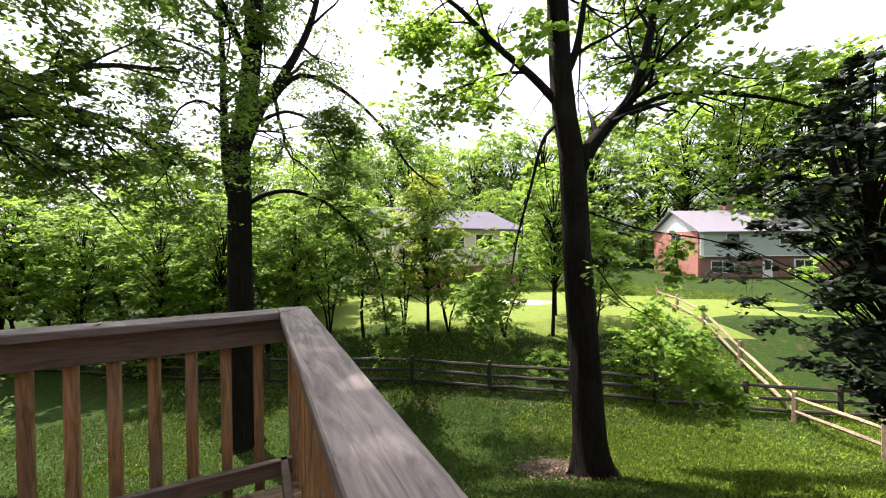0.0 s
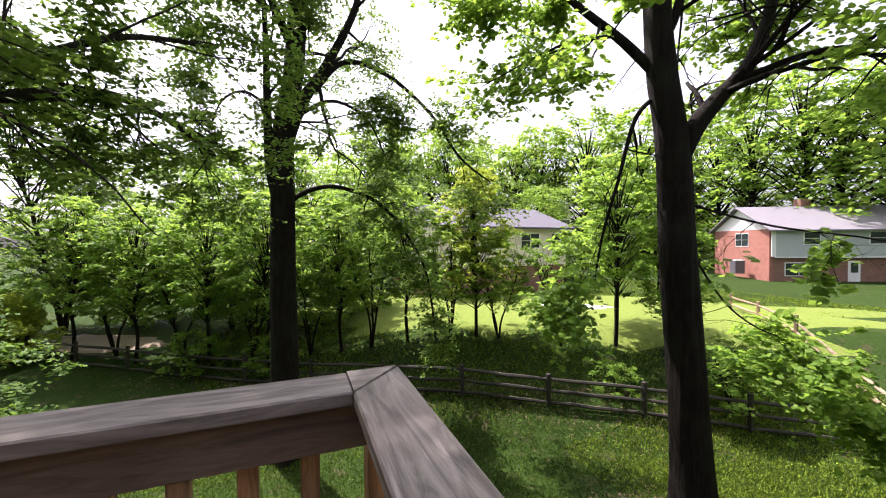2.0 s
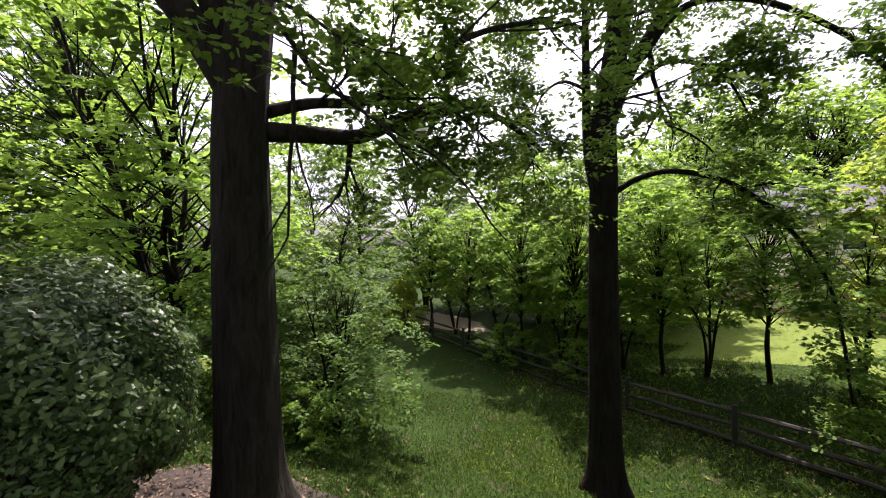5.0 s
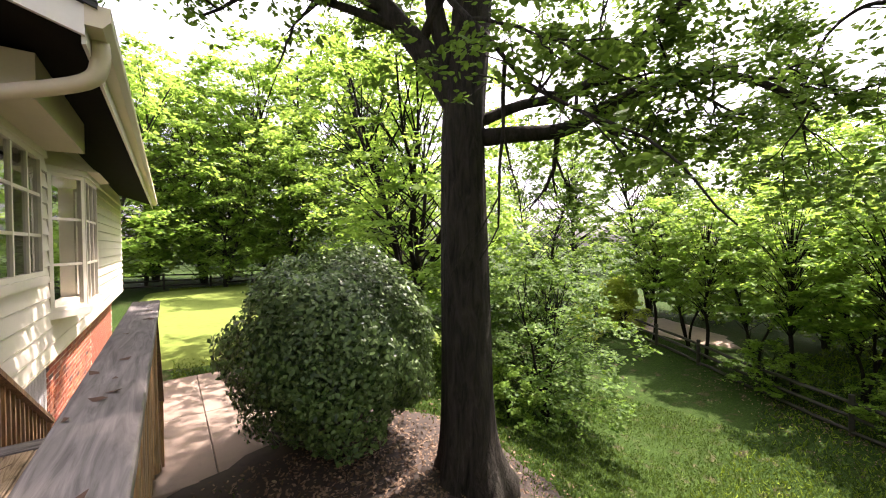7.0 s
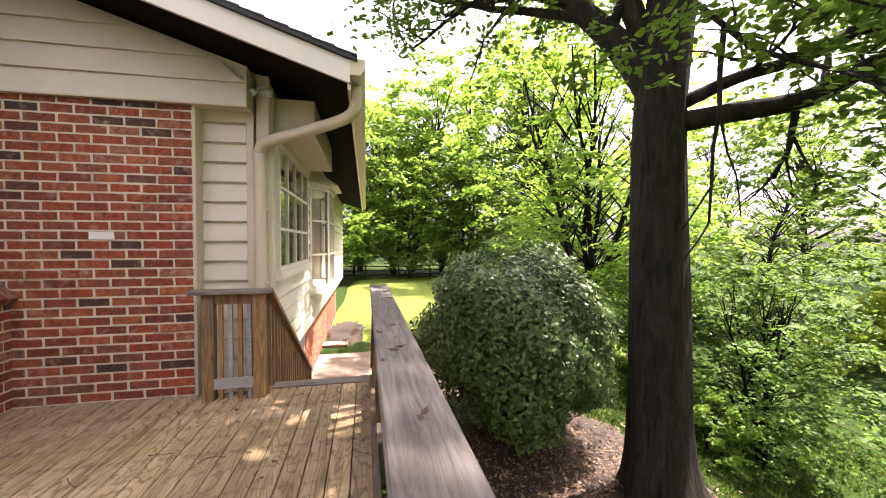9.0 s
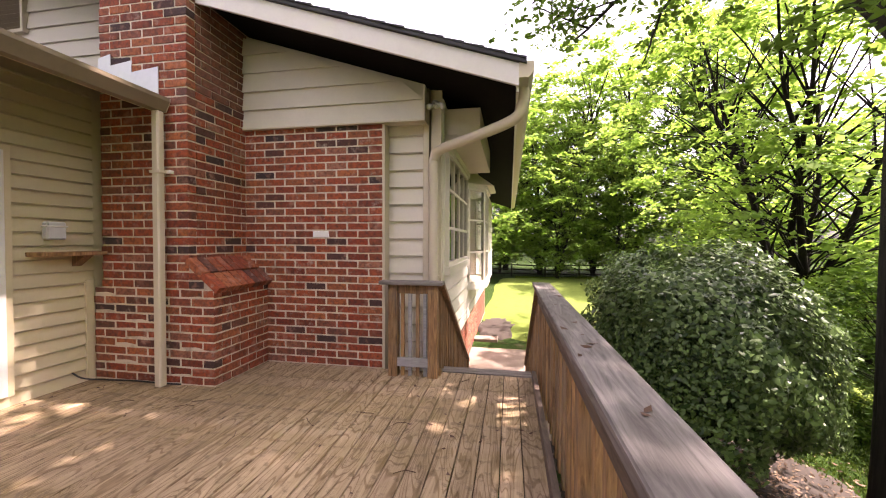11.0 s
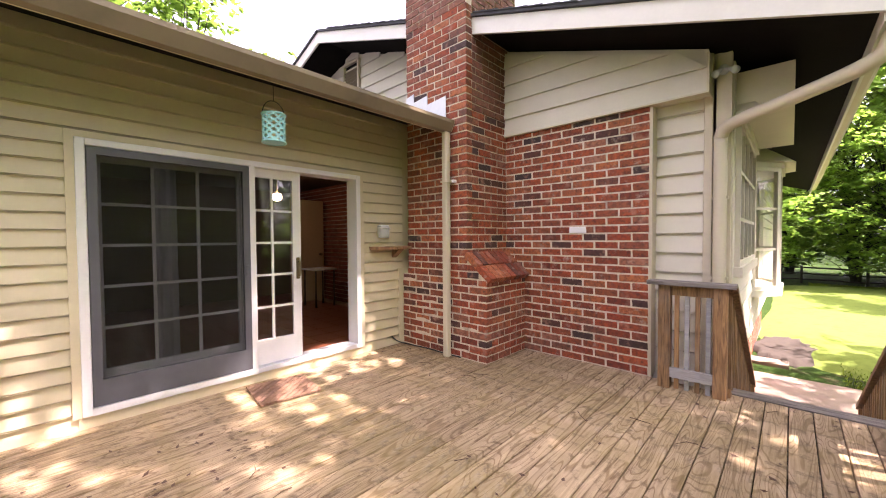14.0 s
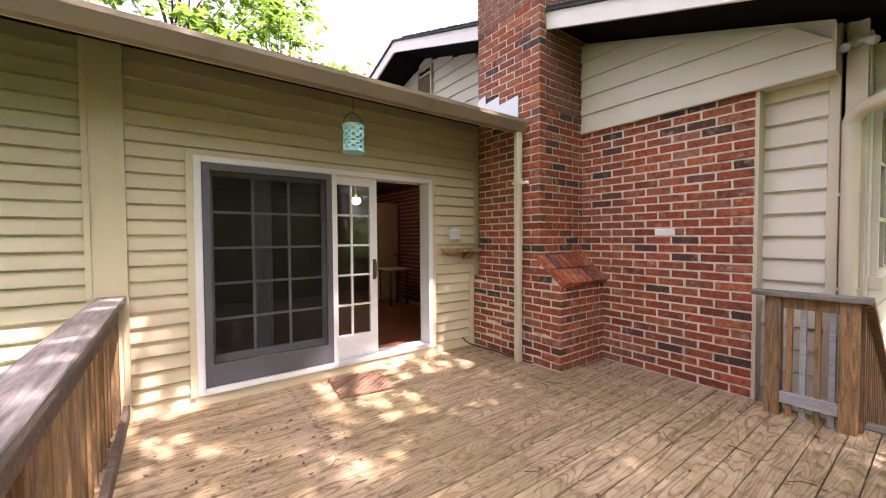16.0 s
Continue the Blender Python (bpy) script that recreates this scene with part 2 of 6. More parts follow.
# near-black, with the backlit look of the trunks put into the bark colour
M_BARK = bark_mat("backlit_furrowed_bark", (0.004, 0.003, 0.0026), (0.02, 0.016, 0.013))
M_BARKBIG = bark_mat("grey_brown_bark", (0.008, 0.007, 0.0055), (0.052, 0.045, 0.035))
M_LEAF = leaf_mat("oak_leaves", (0.05, 0.11, 0.016), (0.17, 0.28, 0.04), 0.5, 0.55, (0.19, 0.3, 0.04))
M_LEAFLT = leaf_mat("light_green_leaves", (0.09, 0.19, 0.024), (0.27, 0.42, 0.07), 0.6, 0.5, (0.36, 0.52, 0.07))
M_LEAFDK = leaf_mat("glossy_dark_leaves", (0.018, 0.045, 0.01), (0.17, 0.26, 0.08), 0.22, 0.4, (0.05, 0.08, 0.02), 0.3)
M_LEAFMID = leaf_mat("maple_leaves", (0.075, 0.165, 0.02), (0.26, 0.41, 0.065), 0.6, 0.5, (0.36, 0.52, 0.06))
M_LEAFYEL = leaf_mat("yellow_green_leaves", (0.16, 0.23, 0.025), (0.38, 0.47, 0.06), 0.52, 0.5, (0.46, 0.54, 0.05))
M_LEAFSH = leaf_mat("deep_green_leaves", (0.025, 0.068, 0.010), (0.115, 0.21, 0.024), 0.4, 0.55, (0.18, 0.3, 0.03))
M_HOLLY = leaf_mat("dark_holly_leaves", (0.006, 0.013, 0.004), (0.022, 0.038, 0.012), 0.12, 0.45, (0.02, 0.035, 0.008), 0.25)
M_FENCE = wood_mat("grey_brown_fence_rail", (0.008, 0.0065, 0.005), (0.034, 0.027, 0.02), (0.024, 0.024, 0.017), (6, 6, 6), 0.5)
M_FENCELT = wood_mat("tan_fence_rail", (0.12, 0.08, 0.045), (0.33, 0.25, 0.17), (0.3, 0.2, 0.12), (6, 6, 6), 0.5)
M_TERRACOTTA = paint_mat("terracotta_tile", (0.24, 0.075, 0.035), 0.35, (0.18, 0.06, 0.03), 0.5, 4)
# cream darkened: the room's lack of light is put into the wall colour
M_INTWALL = paint_mat("dimmed_cream_wall", (0.16, 0.125, 0.085), 0.8)
M_DARKWOOD = plain_mat("dark_interior_wood", (0.06, 0.035, 0.02), 0.4)
M_TANPANEL = plain_mat("tan_interior_door", (0.5, 0.36, 0.2), 0.5)
M_MAT = wood_mat("brown_slat_wood", (0.15, 0.075, 0.045), (0.3, 0.17, 0.11), (0.2, 0.12, 0.08), (20, 20, 20), 0.4)
M_DEADLEAF = plain_mat("dead_leaf", (0.09, 0.045, 0.025), 0.8)


# ---- building helpers ----
def thing(name, label, category, group="", kind="", at=(0, 0, 0)):
    ob = new(name)
    ob.location = at
    return tagged(ob, label, category, group, kind)


def part(name, bm, material, parent=None, label="", smooth=False):
    me = bpy.data.meshes.new(name)
    bm.to_mesh(me)
    bm.free()
    me.materials.append(material)
    if smooth:
        for p in me.polygons:
            p.use_smooth = True
    ob = new(name, me)
    if parent:
        ob.parent = parent
        up = parent
        off = Vector((0, 0, 0))
        while up:
            off += up.location
            up = up.parent
        ob.matrix_parent_inverse = Matrix.Translation(-off)
    if label:
        ob["label"] = label
    return ob


def box(bm, x0, x1, y0, y1, z0, z1, bevel=0.0):
    r = bmesh.ops.create_cube(bm, size=1.0)
    vs = r["verts"]
    for v in vs:
        v.co = Vector(((x0 + x1) / 2 + v.co.x * (x1 - x0), (y0 + y1) / 2 + v.co.y * (y1 - y0), (z0 + z1) / 2 + v.co.z * (z1 - z0)))
    if bevel:
        es = list({e for v in vs for e in v.link_edges})
        bmesh.ops.bevel(bm, geom=es, offset=bevel, segments=1, affect="EDGES")
    return bm


def boxpart(name, dims, material, parent=None, label="", bevel=0.0):
    return part(name, box(bmesh.new(), *dims, bevel=bevel), material, parent, label)


def prism(bm, pts, axis, a, b):
    """A solid from an outline in the two other axes, from a to b along the axis."""
    def co(u, v, w):
        return {"x": (w, u, v), "y": (u, w, v), "z": (u, v, w)}[axis]
    lo = [bm.verts.new(co(u, v, a)) for u, v in pts]
    hi = [bm.verts.new(co(u, v, b)) for u, v in pts]
    n = len(pts)
    bm.faces.new(lo)
    bm.faces.new(hi[::-1])
    for i in range(n):
        bm.faces.new((lo[i], hi[i], hi[(i + 1) % n], lo[(i + 1) % n]))
    bmesh.ops.recalc_face_normals(bm, faces=bm.faces[:])
    return bm


def tube_arrays(pts, radii, sides=8):
    """Rings round a line of points."""
    pts = np.array(pts, float)
    tang = np.gradient(pts, axis=0)
    tang /= np.linalg.norm(tang, axis=1)[:, None] + 1e-9
    ref = np.array((0.0, 0.0, 1.0)) if abs(tang[0][2]) < 0.8 else np.array((1.0, 0.0, 0.0))
    verts, faces = [], []
    u = np.cross(tang[0], ref)
    u /= np.linalg.norm(u)
    for i, (p, t, r) in enumerate(zip(pts, tang, radii)):
        u = u - t * (u @ t)
        u /= np.linalg.norm(u) + 1e-9
        w = np.cross(t, u)
        for k in range(sides):
            a = 2 * math.pi * k / sides
            verts.append(p + r * (math.cos(a) * u + math.sin(a) * w))
        if i:
            o = (i - 1) * sides
            for k in range(sides):
                faces.append((o + k, o + (k + 1) % sides, o + sides + (k + 1) % sides, o + sides + k))
    n = len(verts)
    faces.append(tuple(range(sides))[::-1])
    faces.append(tuple(range(n - sides, n)))
    return verts, faces


def mesh_object(name, verts, faces, material, parent=None, smooth=False, label=""):
    me = bpy.data.meshes.new(name)
    me.from_pydata([tuple(v) for v in verts], [], faces)
    me.materials.append(material)
    if smooth:
        me.polygons.foreach_set("use_smooth", np.ones(len(me.polygons), bool))
    ob = new(name, me)
    if parent:
        ob.parent = parent
    if label:
        ob["label"] = label
    return ob


def join_tubes(tubes):
    verts, faces = [], []
    for pts, radii, sides in tubes:
        v, f = tube_arrays(pts, radii, sides)
        o = len(verts)
        verts += v
        faces += [tuple(i + o for i in q) for q in f]
    return verts, faces


def curve_pts(pts, n=6):
    """A smooth line through the points."""
    pts = [Vector(p) for p in pts]
    out = []
    for i in range(len(pts) - 1):
        p0, p1, p2, p3 = pts[max(i - 1, 0)], pts[i], pts[i + 1], pts[min(i + 2, len(pts) - 1)]
        for k in range(n):
            t = k / n
            out.append(0.5 * ((2 * p1) + (p2 - p0) * t + (2 * p0 - 5 * p1 + 4 * p2 - p3) * t * t + (3 * p1 - p0 - 3 * p2 + p3) * t ** 3))
    out.append(pts[-1])
    return [tuple(p) for p in out]


def unit(v):
    return v / (np.linalg.norm(v, axis=1)[:, None] + 1e-9)


def leaf_arrays(centres, size, rng, up=0.5, wide=0.62, axis=None, normal=None, full=False):
    """A pointed, folded leaf at every centre: a diamond, or a fuller six-cornered blade."""
    n = len(centres)
    if normal is None:
        normal = rng.normal(size=(n, 3)) + np.array((0, 0, up * 2))
    nrm = unit(normal)
    a = rng.normal(size=(n, 3)) if axis is None else axis
    a = unit(a - nrm * (a * nrm).sum(1)[:, None])
    b = np.cross(nrm, a)
    s = size * rng.uniform(0.6, 1.3, n)[:, None]
    w = b * s * 0.5 * wide
    dip = nrm * s * 0.08
    if full:
        return np.stack([centres - a * s * 0.5, centres - a * s * 0.2 + w * 0.9 - dip, centres + a * s * 0.18 + w * 0.85 - dip, centres + a * s * 0.55 - dip * 1.5,
                         centres + a * s * 0.18 - w * 0.85 - dip, centres - a * s * 0.2 - w * 0.9 - dip], 1).reshape(-1, 3)
    return np.stack([centres - a * s * 0.5, centres + w - dip, centres + a * s * 0.5, centres - w - dip], 1).reshape(-1, 3)


def leaf_object(name, centres, size, rng, material, parent=None, up=0.5, wide=0.62, label="", axis=None, normal=None, full=False):
    v = leaf_arrays(np.asarray(centres), size, rng, up, wide, axis, normal, full)
    me = bpy.data.meshes.new(name)
    me.vertices.add(len(v))
    me.vertices.foreach_set("co", v.astype(np.float32).ravel())
    if full:
        n = len(v) // 6
        idx = (np.arange(n, dtype=np.int32)[:, None] * 6 + np.array((0, 1, 2, 3, 0, 3, 4, 5), dtype=np.int32)).ravel()
    else:
        idx = np.arange(len(v), dtype=np.int32)
    me.loops.add(len(idx))
    me.loops.foreach_set("vertex_index", idx)
    me.polygons.add(len(idx) // 4)
    me.polygons.foreach_set("loop_start", np.arange(0, len(idx), 4, dtype=np.int32))
    me.update(calc_edges=True)
    me.materials.append(material)
    ob = new(name, me)
    if parent:
        ob.parent = parent
    if label:
        ob["label"] = label
    return ob


def sprays(rng, ends, shoots, leaves, length, size, outward=None, droop=0.25, tilt=0.38):
    """Flat leafy sprays: from every end a fan of shoots with leaves set along both sides.
    Gives the centres, axes and normals of the leaves."""
    e = np.asarray(ends, float)
    n = len(e)
    d = rng.normal(size=(n, shoots, 3)) * np.array((1, 1, 0.32))
    if outward is not None:
        d += np.asarray(outward)[:, None, :] * 0.8
    d /= np.linalg.norm(d, axis=2)[:, :, None] + 1e-9
    ln = length * rng.uniform(0.45, 1.25, (n, shoots, 1)) * rng.uniform(0.65, 1.3, (n, 1, 1))
    q = rng.uniform(0.08, 1.0, (n, shoots, leaves))
    along_ = d[:, :, None, :] * (ln * q)[..., None]
    along_[..., 2] -= droop * ln * q * q
    side = np.cross(d, np.array((0, 0, 1.0)))
    side /= np.linalg.norm(side, axis=2)[:, :, None] + 1e-9
    sgn = rng.choice((-1.0, 1.0), (n, shoots, leaves, 1))
    ax = d[:, :, None, :] * 0.65 + side[:, :, None, :] * sgn + rng.normal(size=(n, shoots, leaves, 3)) * 0.25
    c = e[:, None, None, :] + along_ + side[:, :, None, :] * sgn * size * 0.55 + rng.normal(size=(n, shoots, leaves, 3)) * size * 0.22
    nrm = np.array((0, 0, 1.0)) + rng.normal(size=(n, shoots, leaves, 3)) * tilt + d[:, :, None, :] * 0.25
    return c.reshape(-1, 3), ax.reshape(-1, 3), nrm.reshape(-1, 3)


def smooth01(a, b, v):
    t = min(1.0, max(0.0, (v - a) / (b - a)))
    return t * t * (3 - 2 * t)


PATIO = -1.45


def ground_z(x, y):
    """The height of the sloping yard."""
    s = 0.8 * (x - 3.5) - 0.35 * (y - 5.0)
    z = -1.5 - 2.8 * smooth01(0.0, 8.0, s)
    z += min(1.9, 0.36 * max(0.0, s - 8.5)) * (0.4 + 0.6 * (1 - smooth01(-7, 3, y)))
    z += 0.05 * math.sin(x * 0.7 + 1.3) * math.cos(y * 0.6)
    return z


# ---- ground ----
def build_ground():
    bm = bmesh.new()
    xs = [-400, -150, -60, -30, -18] + [i * 0.6 - 12 for i in range(120)] + [65, 80, 110, 170, 400]
    ys = [-400, -170, -110, -80, -62] + [i * 0.6 - 50 for i in range(170)] + [58, 75, 110, 170, 400]
    rows = [[bm.verts.new((x, y, ground_z(x, y))) for x in xs] for y in ys]
    for a, b in zip(rows, rows[1:]):
        for i in range(len(xs) - 1):
            bm.faces.new((a[i], a[i + 1], b[i + 1], b[i]))
    return tagged(part("ground", bm, M_GROUND, smooth=True), "sloping shaded lawn with bare earth patches", "ground", kind="structure")


build_ground()

# ---- deck ----
DX0, DX1, DY0, DY1 = -2.12, 2.17, 0.02, 4.40
RAIL = 0.975


def build_deck():
    deck = thing("deck", "weathered tan wooden deck floor with fallen leaves", "deck", kind="structure")
    bm = bmesh.new()
    for y in (0.05, 1.1, 2.2, 3.3, 4.33):
        box(bm, DX0 + 0.02, DX1 - 0.01, y - 0.02, y + 0.02, -0.27, -0.036)
    box(bm, DX1 - 0.01, DX1 + 0.03, DY0, 4.5, -0.28, -0.036)
    part("joists", bm, M_BEAM, deck)
    for x, y in ((2.1, 0.1), (2.1, 2.2), (2.1, 4.2), (0, 0.1)):
        g = ground_z(x, y)
        boxpart("support_post", (x - 0.06, x + 0.06, y - 0.06, y + 0.06, g - 0.2, -0.28), M_BEAM, deck)
    n = 31
    w = (DX1 - DX0) / n
    bm = box(bmesh.new(), -w / 2 + 0.0032, w / 2 - 0.0032, -(DY1 - DY0) / 2, (DY1 - DY0) / 2, -0.034, 0, 0.003)
    me = bpy.data.meshes.new("plank")
    bm.to_mesh(me)
    bm.free()
    me.materials.append(M_DECK)
    rr = random.Random(3)
    for i in range(n):
        p = new("plank", me)
        p.parent = deck
        p.location = (DX0 + (i + 0.5) * w, (DY0 + DY1) / 2 + rr.uniform(-0.004, 0.004), rr.uniform(-0.0035, 0.0))
    for k, y in enumerate((4.412, 4.50)):
        boxpart("edge_plank", (1.2, 2.17, y, y + 0.08, -0.034, 0.006 - 0.003 * k), M_CAPX, deck, bevel=0.003)


def sloped_bar(bm, x0, x1, y0, z0, y1, z1, thick):
    """A bar in the plane of y and z, thick measured downwards."""
    return prism(bm, [(y0, z0), (y1, z1), (y1, z1 - thick), (y0, z0 - thick)], "x", x0, x1)


def build_railings():
    # along the outer edge
    r = thing("deck_railing", "weathered grey wooden deck railing with square balusters", "railing")
    part("cap", box(bmesh.new(), 2.16, 2.325, 0.118, 4.27, RAIL - 0.042, RAIL, 0.005), M_CAP, r, "bleached grey rail cap")
    boxpart("top_rail", (2.205, 2.243, 0.06, 4.2, RAIL - 0.18, RAIL - 0.044), M_BEAM, r, bevel=0.003)
    boxpart("bottom_rail", (2.155, 2.195, 0.06, 4.2, 0.05, 0.14), M_BEAM, r, bevel=0.003)
    for y in (0.025, 2.15, 4.19):
        boxpart("post", (2.213, 2.3, y - 0.045, y + 0.045, -0.3, RAIL - 0.044), M_RAIL, r, bevel=0.004)
    bm = box(bmesh.new(), -0.02, 0.02, -0.026, 0.026, 0, RAIL - 0.05, 0.003)
    bx = box(bmesh.new(), -0.026, 0.026, -0.02, 0.02, 0, RAIL - 0.05, 0.003)
    me = bpy.data.meshes.new("baluster")
    bm.to_mesh(me)
    bm.free()
    me.materials.append(M_RAIL)
    mx_ = bpy.data.meshes.new("baluster")
    bx.to_mesh(mx_)
    bx.free()
    mx_.materials.append(M_RAIL)
    y = 0.23
    while y < 4.12:
        if abs(y - 2.15) > 0.05:
            o = new("baluster", me)
            o.parent, o.location = r, (2.264, y, -0.05)
        y += 0.16
    # from the outer corner to the house
    r2 = thing("deck_railing", "weathered wooden railing running from the corner post to the house", "railing")
    bm = prism(bmesh.new(), [(-2.09, -0.05), (2.33, -0.05), (2.158, 0.118), (-2.09, 0.118)], "z", RAIL - 0.042, RAIL)
    bmesh.ops.bevel(bm, geom=bm.edges[:], offset=0.005, segments=1, affect="EDGES")
    part("cap", bm, M_CAPX, r2, "bleached grey rail cap")
    # mitred end of the outer cap
    part("cap_end", prism(bmesh.new(), [(2.332, -0.044), (2.332, 0.116), (2.163, 0.116)], "z", RAIL - 0.042, RAIL + 0.001), M_CAP, r, "mitred cap end")
    boxpart("top_rail", (-2.08, 2.2, 0.035, 0.073, RAIL - 0.18, RAIL - 0.044), M_BEAM, r2, bevel=0.003)
    boxpart("bottom_rail", (-2.08, 2.2, 0.085, 0.125, 0.05, 0.14), M_BEAM, r2, bevel=0.003)
    boxpart("post", (-2.09, -2.0, -0.02, 0.07, -0.2, RAIL - 0.046), M_RAIL, r2, bevel=0.004)
    boxpart("post", (0.05, 0.14, -0.02, 0.07, -0.3, RAIL - 0.046), M_RAIL, r2, bevel=0.004)
    x = -1.9
    while x < 2.15:
        if abs(x - 0.095) > 0.07:
            o = new("baluster", mx_)
            o.parent, o.location = r2, (x, 0.015, -0.05)
        x += 0.16
    # short railing beside the stairs
    g = thing("stair_railing", "brown wooden stair railing with a grey bottom board", "railing")
    part("cap", box(bmesh.new(), 0.65, 1.3, 4.15, 4.29, RAIL - 0.045, RAIL - 0.008, 0.004), M_CAPX, g, "grey rail cap")
    for x in (0.735, 1.145):
        boxpart("post", (x, x + 0.095, 4.2, 4.29, -0.25, RAIL - 0.046), M_RAIL, g, "knotty brown post", bevel=0.004)
    boxpart("top_rail", (0.83, 1.145, 4.235, 4.27, RAIL - 0.14, RAIL - 0.05), M_RAIL, g, bevel=0.003)
    boxpart("bottom_board", (0.82, 1.15, 4.205, 4.235, 0.10, 0.19), M_GREYWOOD, g, "grey bottom board", bevel=0.003)
    for i in range(4):
        x = 0.875 + i * 0.078
        boxpart("baluster", (x - 0.017, x + 0.017, 4.236, 4.268, -0.1, RAIL - 0.06), M_RAIL if i % 2 == 0 else M_GREYWOOD, g)
    slope = -0.62
    yb = 6.75
    for x, name in ((1.2, ""), (2.205, "")):
        h = g if x < 2 else thing("stair_railing", "brown wooden stair handrail sloping down to the patio", "railing")
        y0 = 4.29 if x < 2 else 4.25
        zt = RAIL - 0.02
        part("handrail", sloped_bar(bmesh.new(), x - 0.02, x + 0.1, y0, zt, yb, zt + slope * (yb - y0), 0.05), M_RAIL, h)
        part("lower_rail", sloped_bar(bmesh.new(), x + 0.02, x + 0.06, y0, 0.08, yb, 0.08 + slope * (yb - y0), 0.09), M_RAIL, h)
        y = y0 + 0.1
        while y < yb - 0.05:
            zz = zt + slope * (y - y0)
            boxpart("baluster", (x + 0.02, x + 0.055, y - 0.018, y + 0.018, zz - 0.98, zz - 0.04), M_RAIL, h)
            y += 0.125
        zz = zt + slope * (yb - 0.05 - y0)
        boxpart("post", (x, x + 0.09, yb - 0.09, yb, PATIO, zz - 0.04), M_RAIL, h, bevel=0.004)
    st = thing("stairs", "weathered wooden steps from the deck to the patio", "stairs", kind="structure")
    for i in range(7):
        z = -0.18 * (i + 1)
        y = 4.5 + 0.285 * i
        boxpart("tread", (1.27, 2.2, y, y + 0.295, z - 0.036, z), M_CAPX, st, bevel=0.003)
        boxpart("riser", (1.27, 2.2, y + 0.004, y + 0.022, z - 0.005, z + 0.14), M_BEAM, st)
    for x in (1.235, 2.165):
        part("stringer", prism(bmesh.new(), [(4.5, -0.02), (4.5, -0.3), (6.4, PATIO), (6.52, PATIO), (6.52, PATIO + 0.2)], "x", x, x + 0.035), M_RAIL, st)


# ---- bricks ----
BRICK_L, BRICK_H, JOINT = 0.247, 0.0823, 0.0155
brick_cache = {}


def brick_mesh(length, axis, height=None):
    height = height or BRICK_H - JOINT
    key = (round(length, 2), axis, round(height, 3))
    if key not in brick_cache:
        l = key[0] / 2
        d = 0.05
        dims = (-l, l, -d, d) if axis == "x" else (-d, d, -l, l)
        bm = box(bmesh.new(), *dims, -height / 2, height / 2, 0.004)
        rr = random.Random(hash(key[0]))
        for v in bm.verts:
            v.co += Vector((rr.uniform(-1, 1), rr.uniform(-1, 1), rr.uniform(-1, 1))) * 0.0034
        me = bpy.data.meshes.new("brick")
        bm.to_mesh(me)
        bm.free()
        me.materials.append(M_BRICK)
        brick_cache[key] = me
    return brick_cache[key]


def lay_bricks(parent, axis, out, plane, u0, u1, z0, courses, rng, start=0, keep=None):
    """Courses of bricks in running bond on a face that looks along out (+1 or -1) across axis."""
    for c in range(courses):
        z = z0 + (c + 0.5) * BRICK_H
        u = u0 - (BRICK_L / 2 if (c + start) % 2 else 0) - 0.0
        while u < u1 - 0.01:
            a, b = max(u, u0), min(u + BRICK_L, u1)
            if u1 - b < 0.06:
                b = u1
            if b - a > 0.06 and (keep is None or keep((a + b) / 2, z)):
                o = new("brick", brick_mesh(b - a - JOINT, axis))
                off = plane + out * (-0.05 + 0.008 + rng.uniform(-0.003, 0.003))
                mid = (a + b) / 2
                o.parent = parent
                o.location = (mid, off, z) if axis == "x" else (off, mid, z)
                o.rotation_euler = (0, rng.uniform(-0.006, 0.006) if axis == "x" else 0, 0)
            u += BRICK_L


# ---- lap siding ----
lap_cache = {}


def lap(parent, axis, out, plane, u0, u1, z, h, material, name="siding_board"):
    key = (axis, out, round(u1 - u0, 3), round(h, 3), material.name)
    if key not in lap_cache:
        l = (u1 - u0) / 2
        d, g = (0.026, 0.0075) if h < 0.15 else (0.03, 0.010)
        prof = [(0.0, 0.0), (d * out, 0.0), (d * out, 0.0015), (0.004 * out, 0.0025), (0.004 * out, 0.0025 + g), ((d - 0.001) * out, 0.0035 + g), (0.004 * out, h + 0.002), (0.0, h + 0.002)]
        bm = prism(bmesh.new(), prof, "y" if axis == "y" else "x", -l, l)
        me = bpy.data.meshes.new(name)
        bm.to_mesh(me)
        bm.free()
        me.materials.append(material)
        lap_cache[key] = me
    o = new(name, lap_cache[key])
    o.parent = parent
    o.location = (plane, (u0 + u1) / 2, z) if axis == "y" else ((u0 + u1) / 2, plane, z)
    return o


RS = 0.328          # slope of the main roof
RX, RZ = 2.01, 2.64  # lower end of the rake
RIDGE = -4.4
WY = 4.40           # brick gable wall
WX = -2.12          # sliding door wall
EX = 1.20           # east wall


def rake_z(x):
    return RZ + RS * (RX - x) if x > RIDGE else RZ + RS * (RX - RIDGE) - RS * (RIDGE - x)


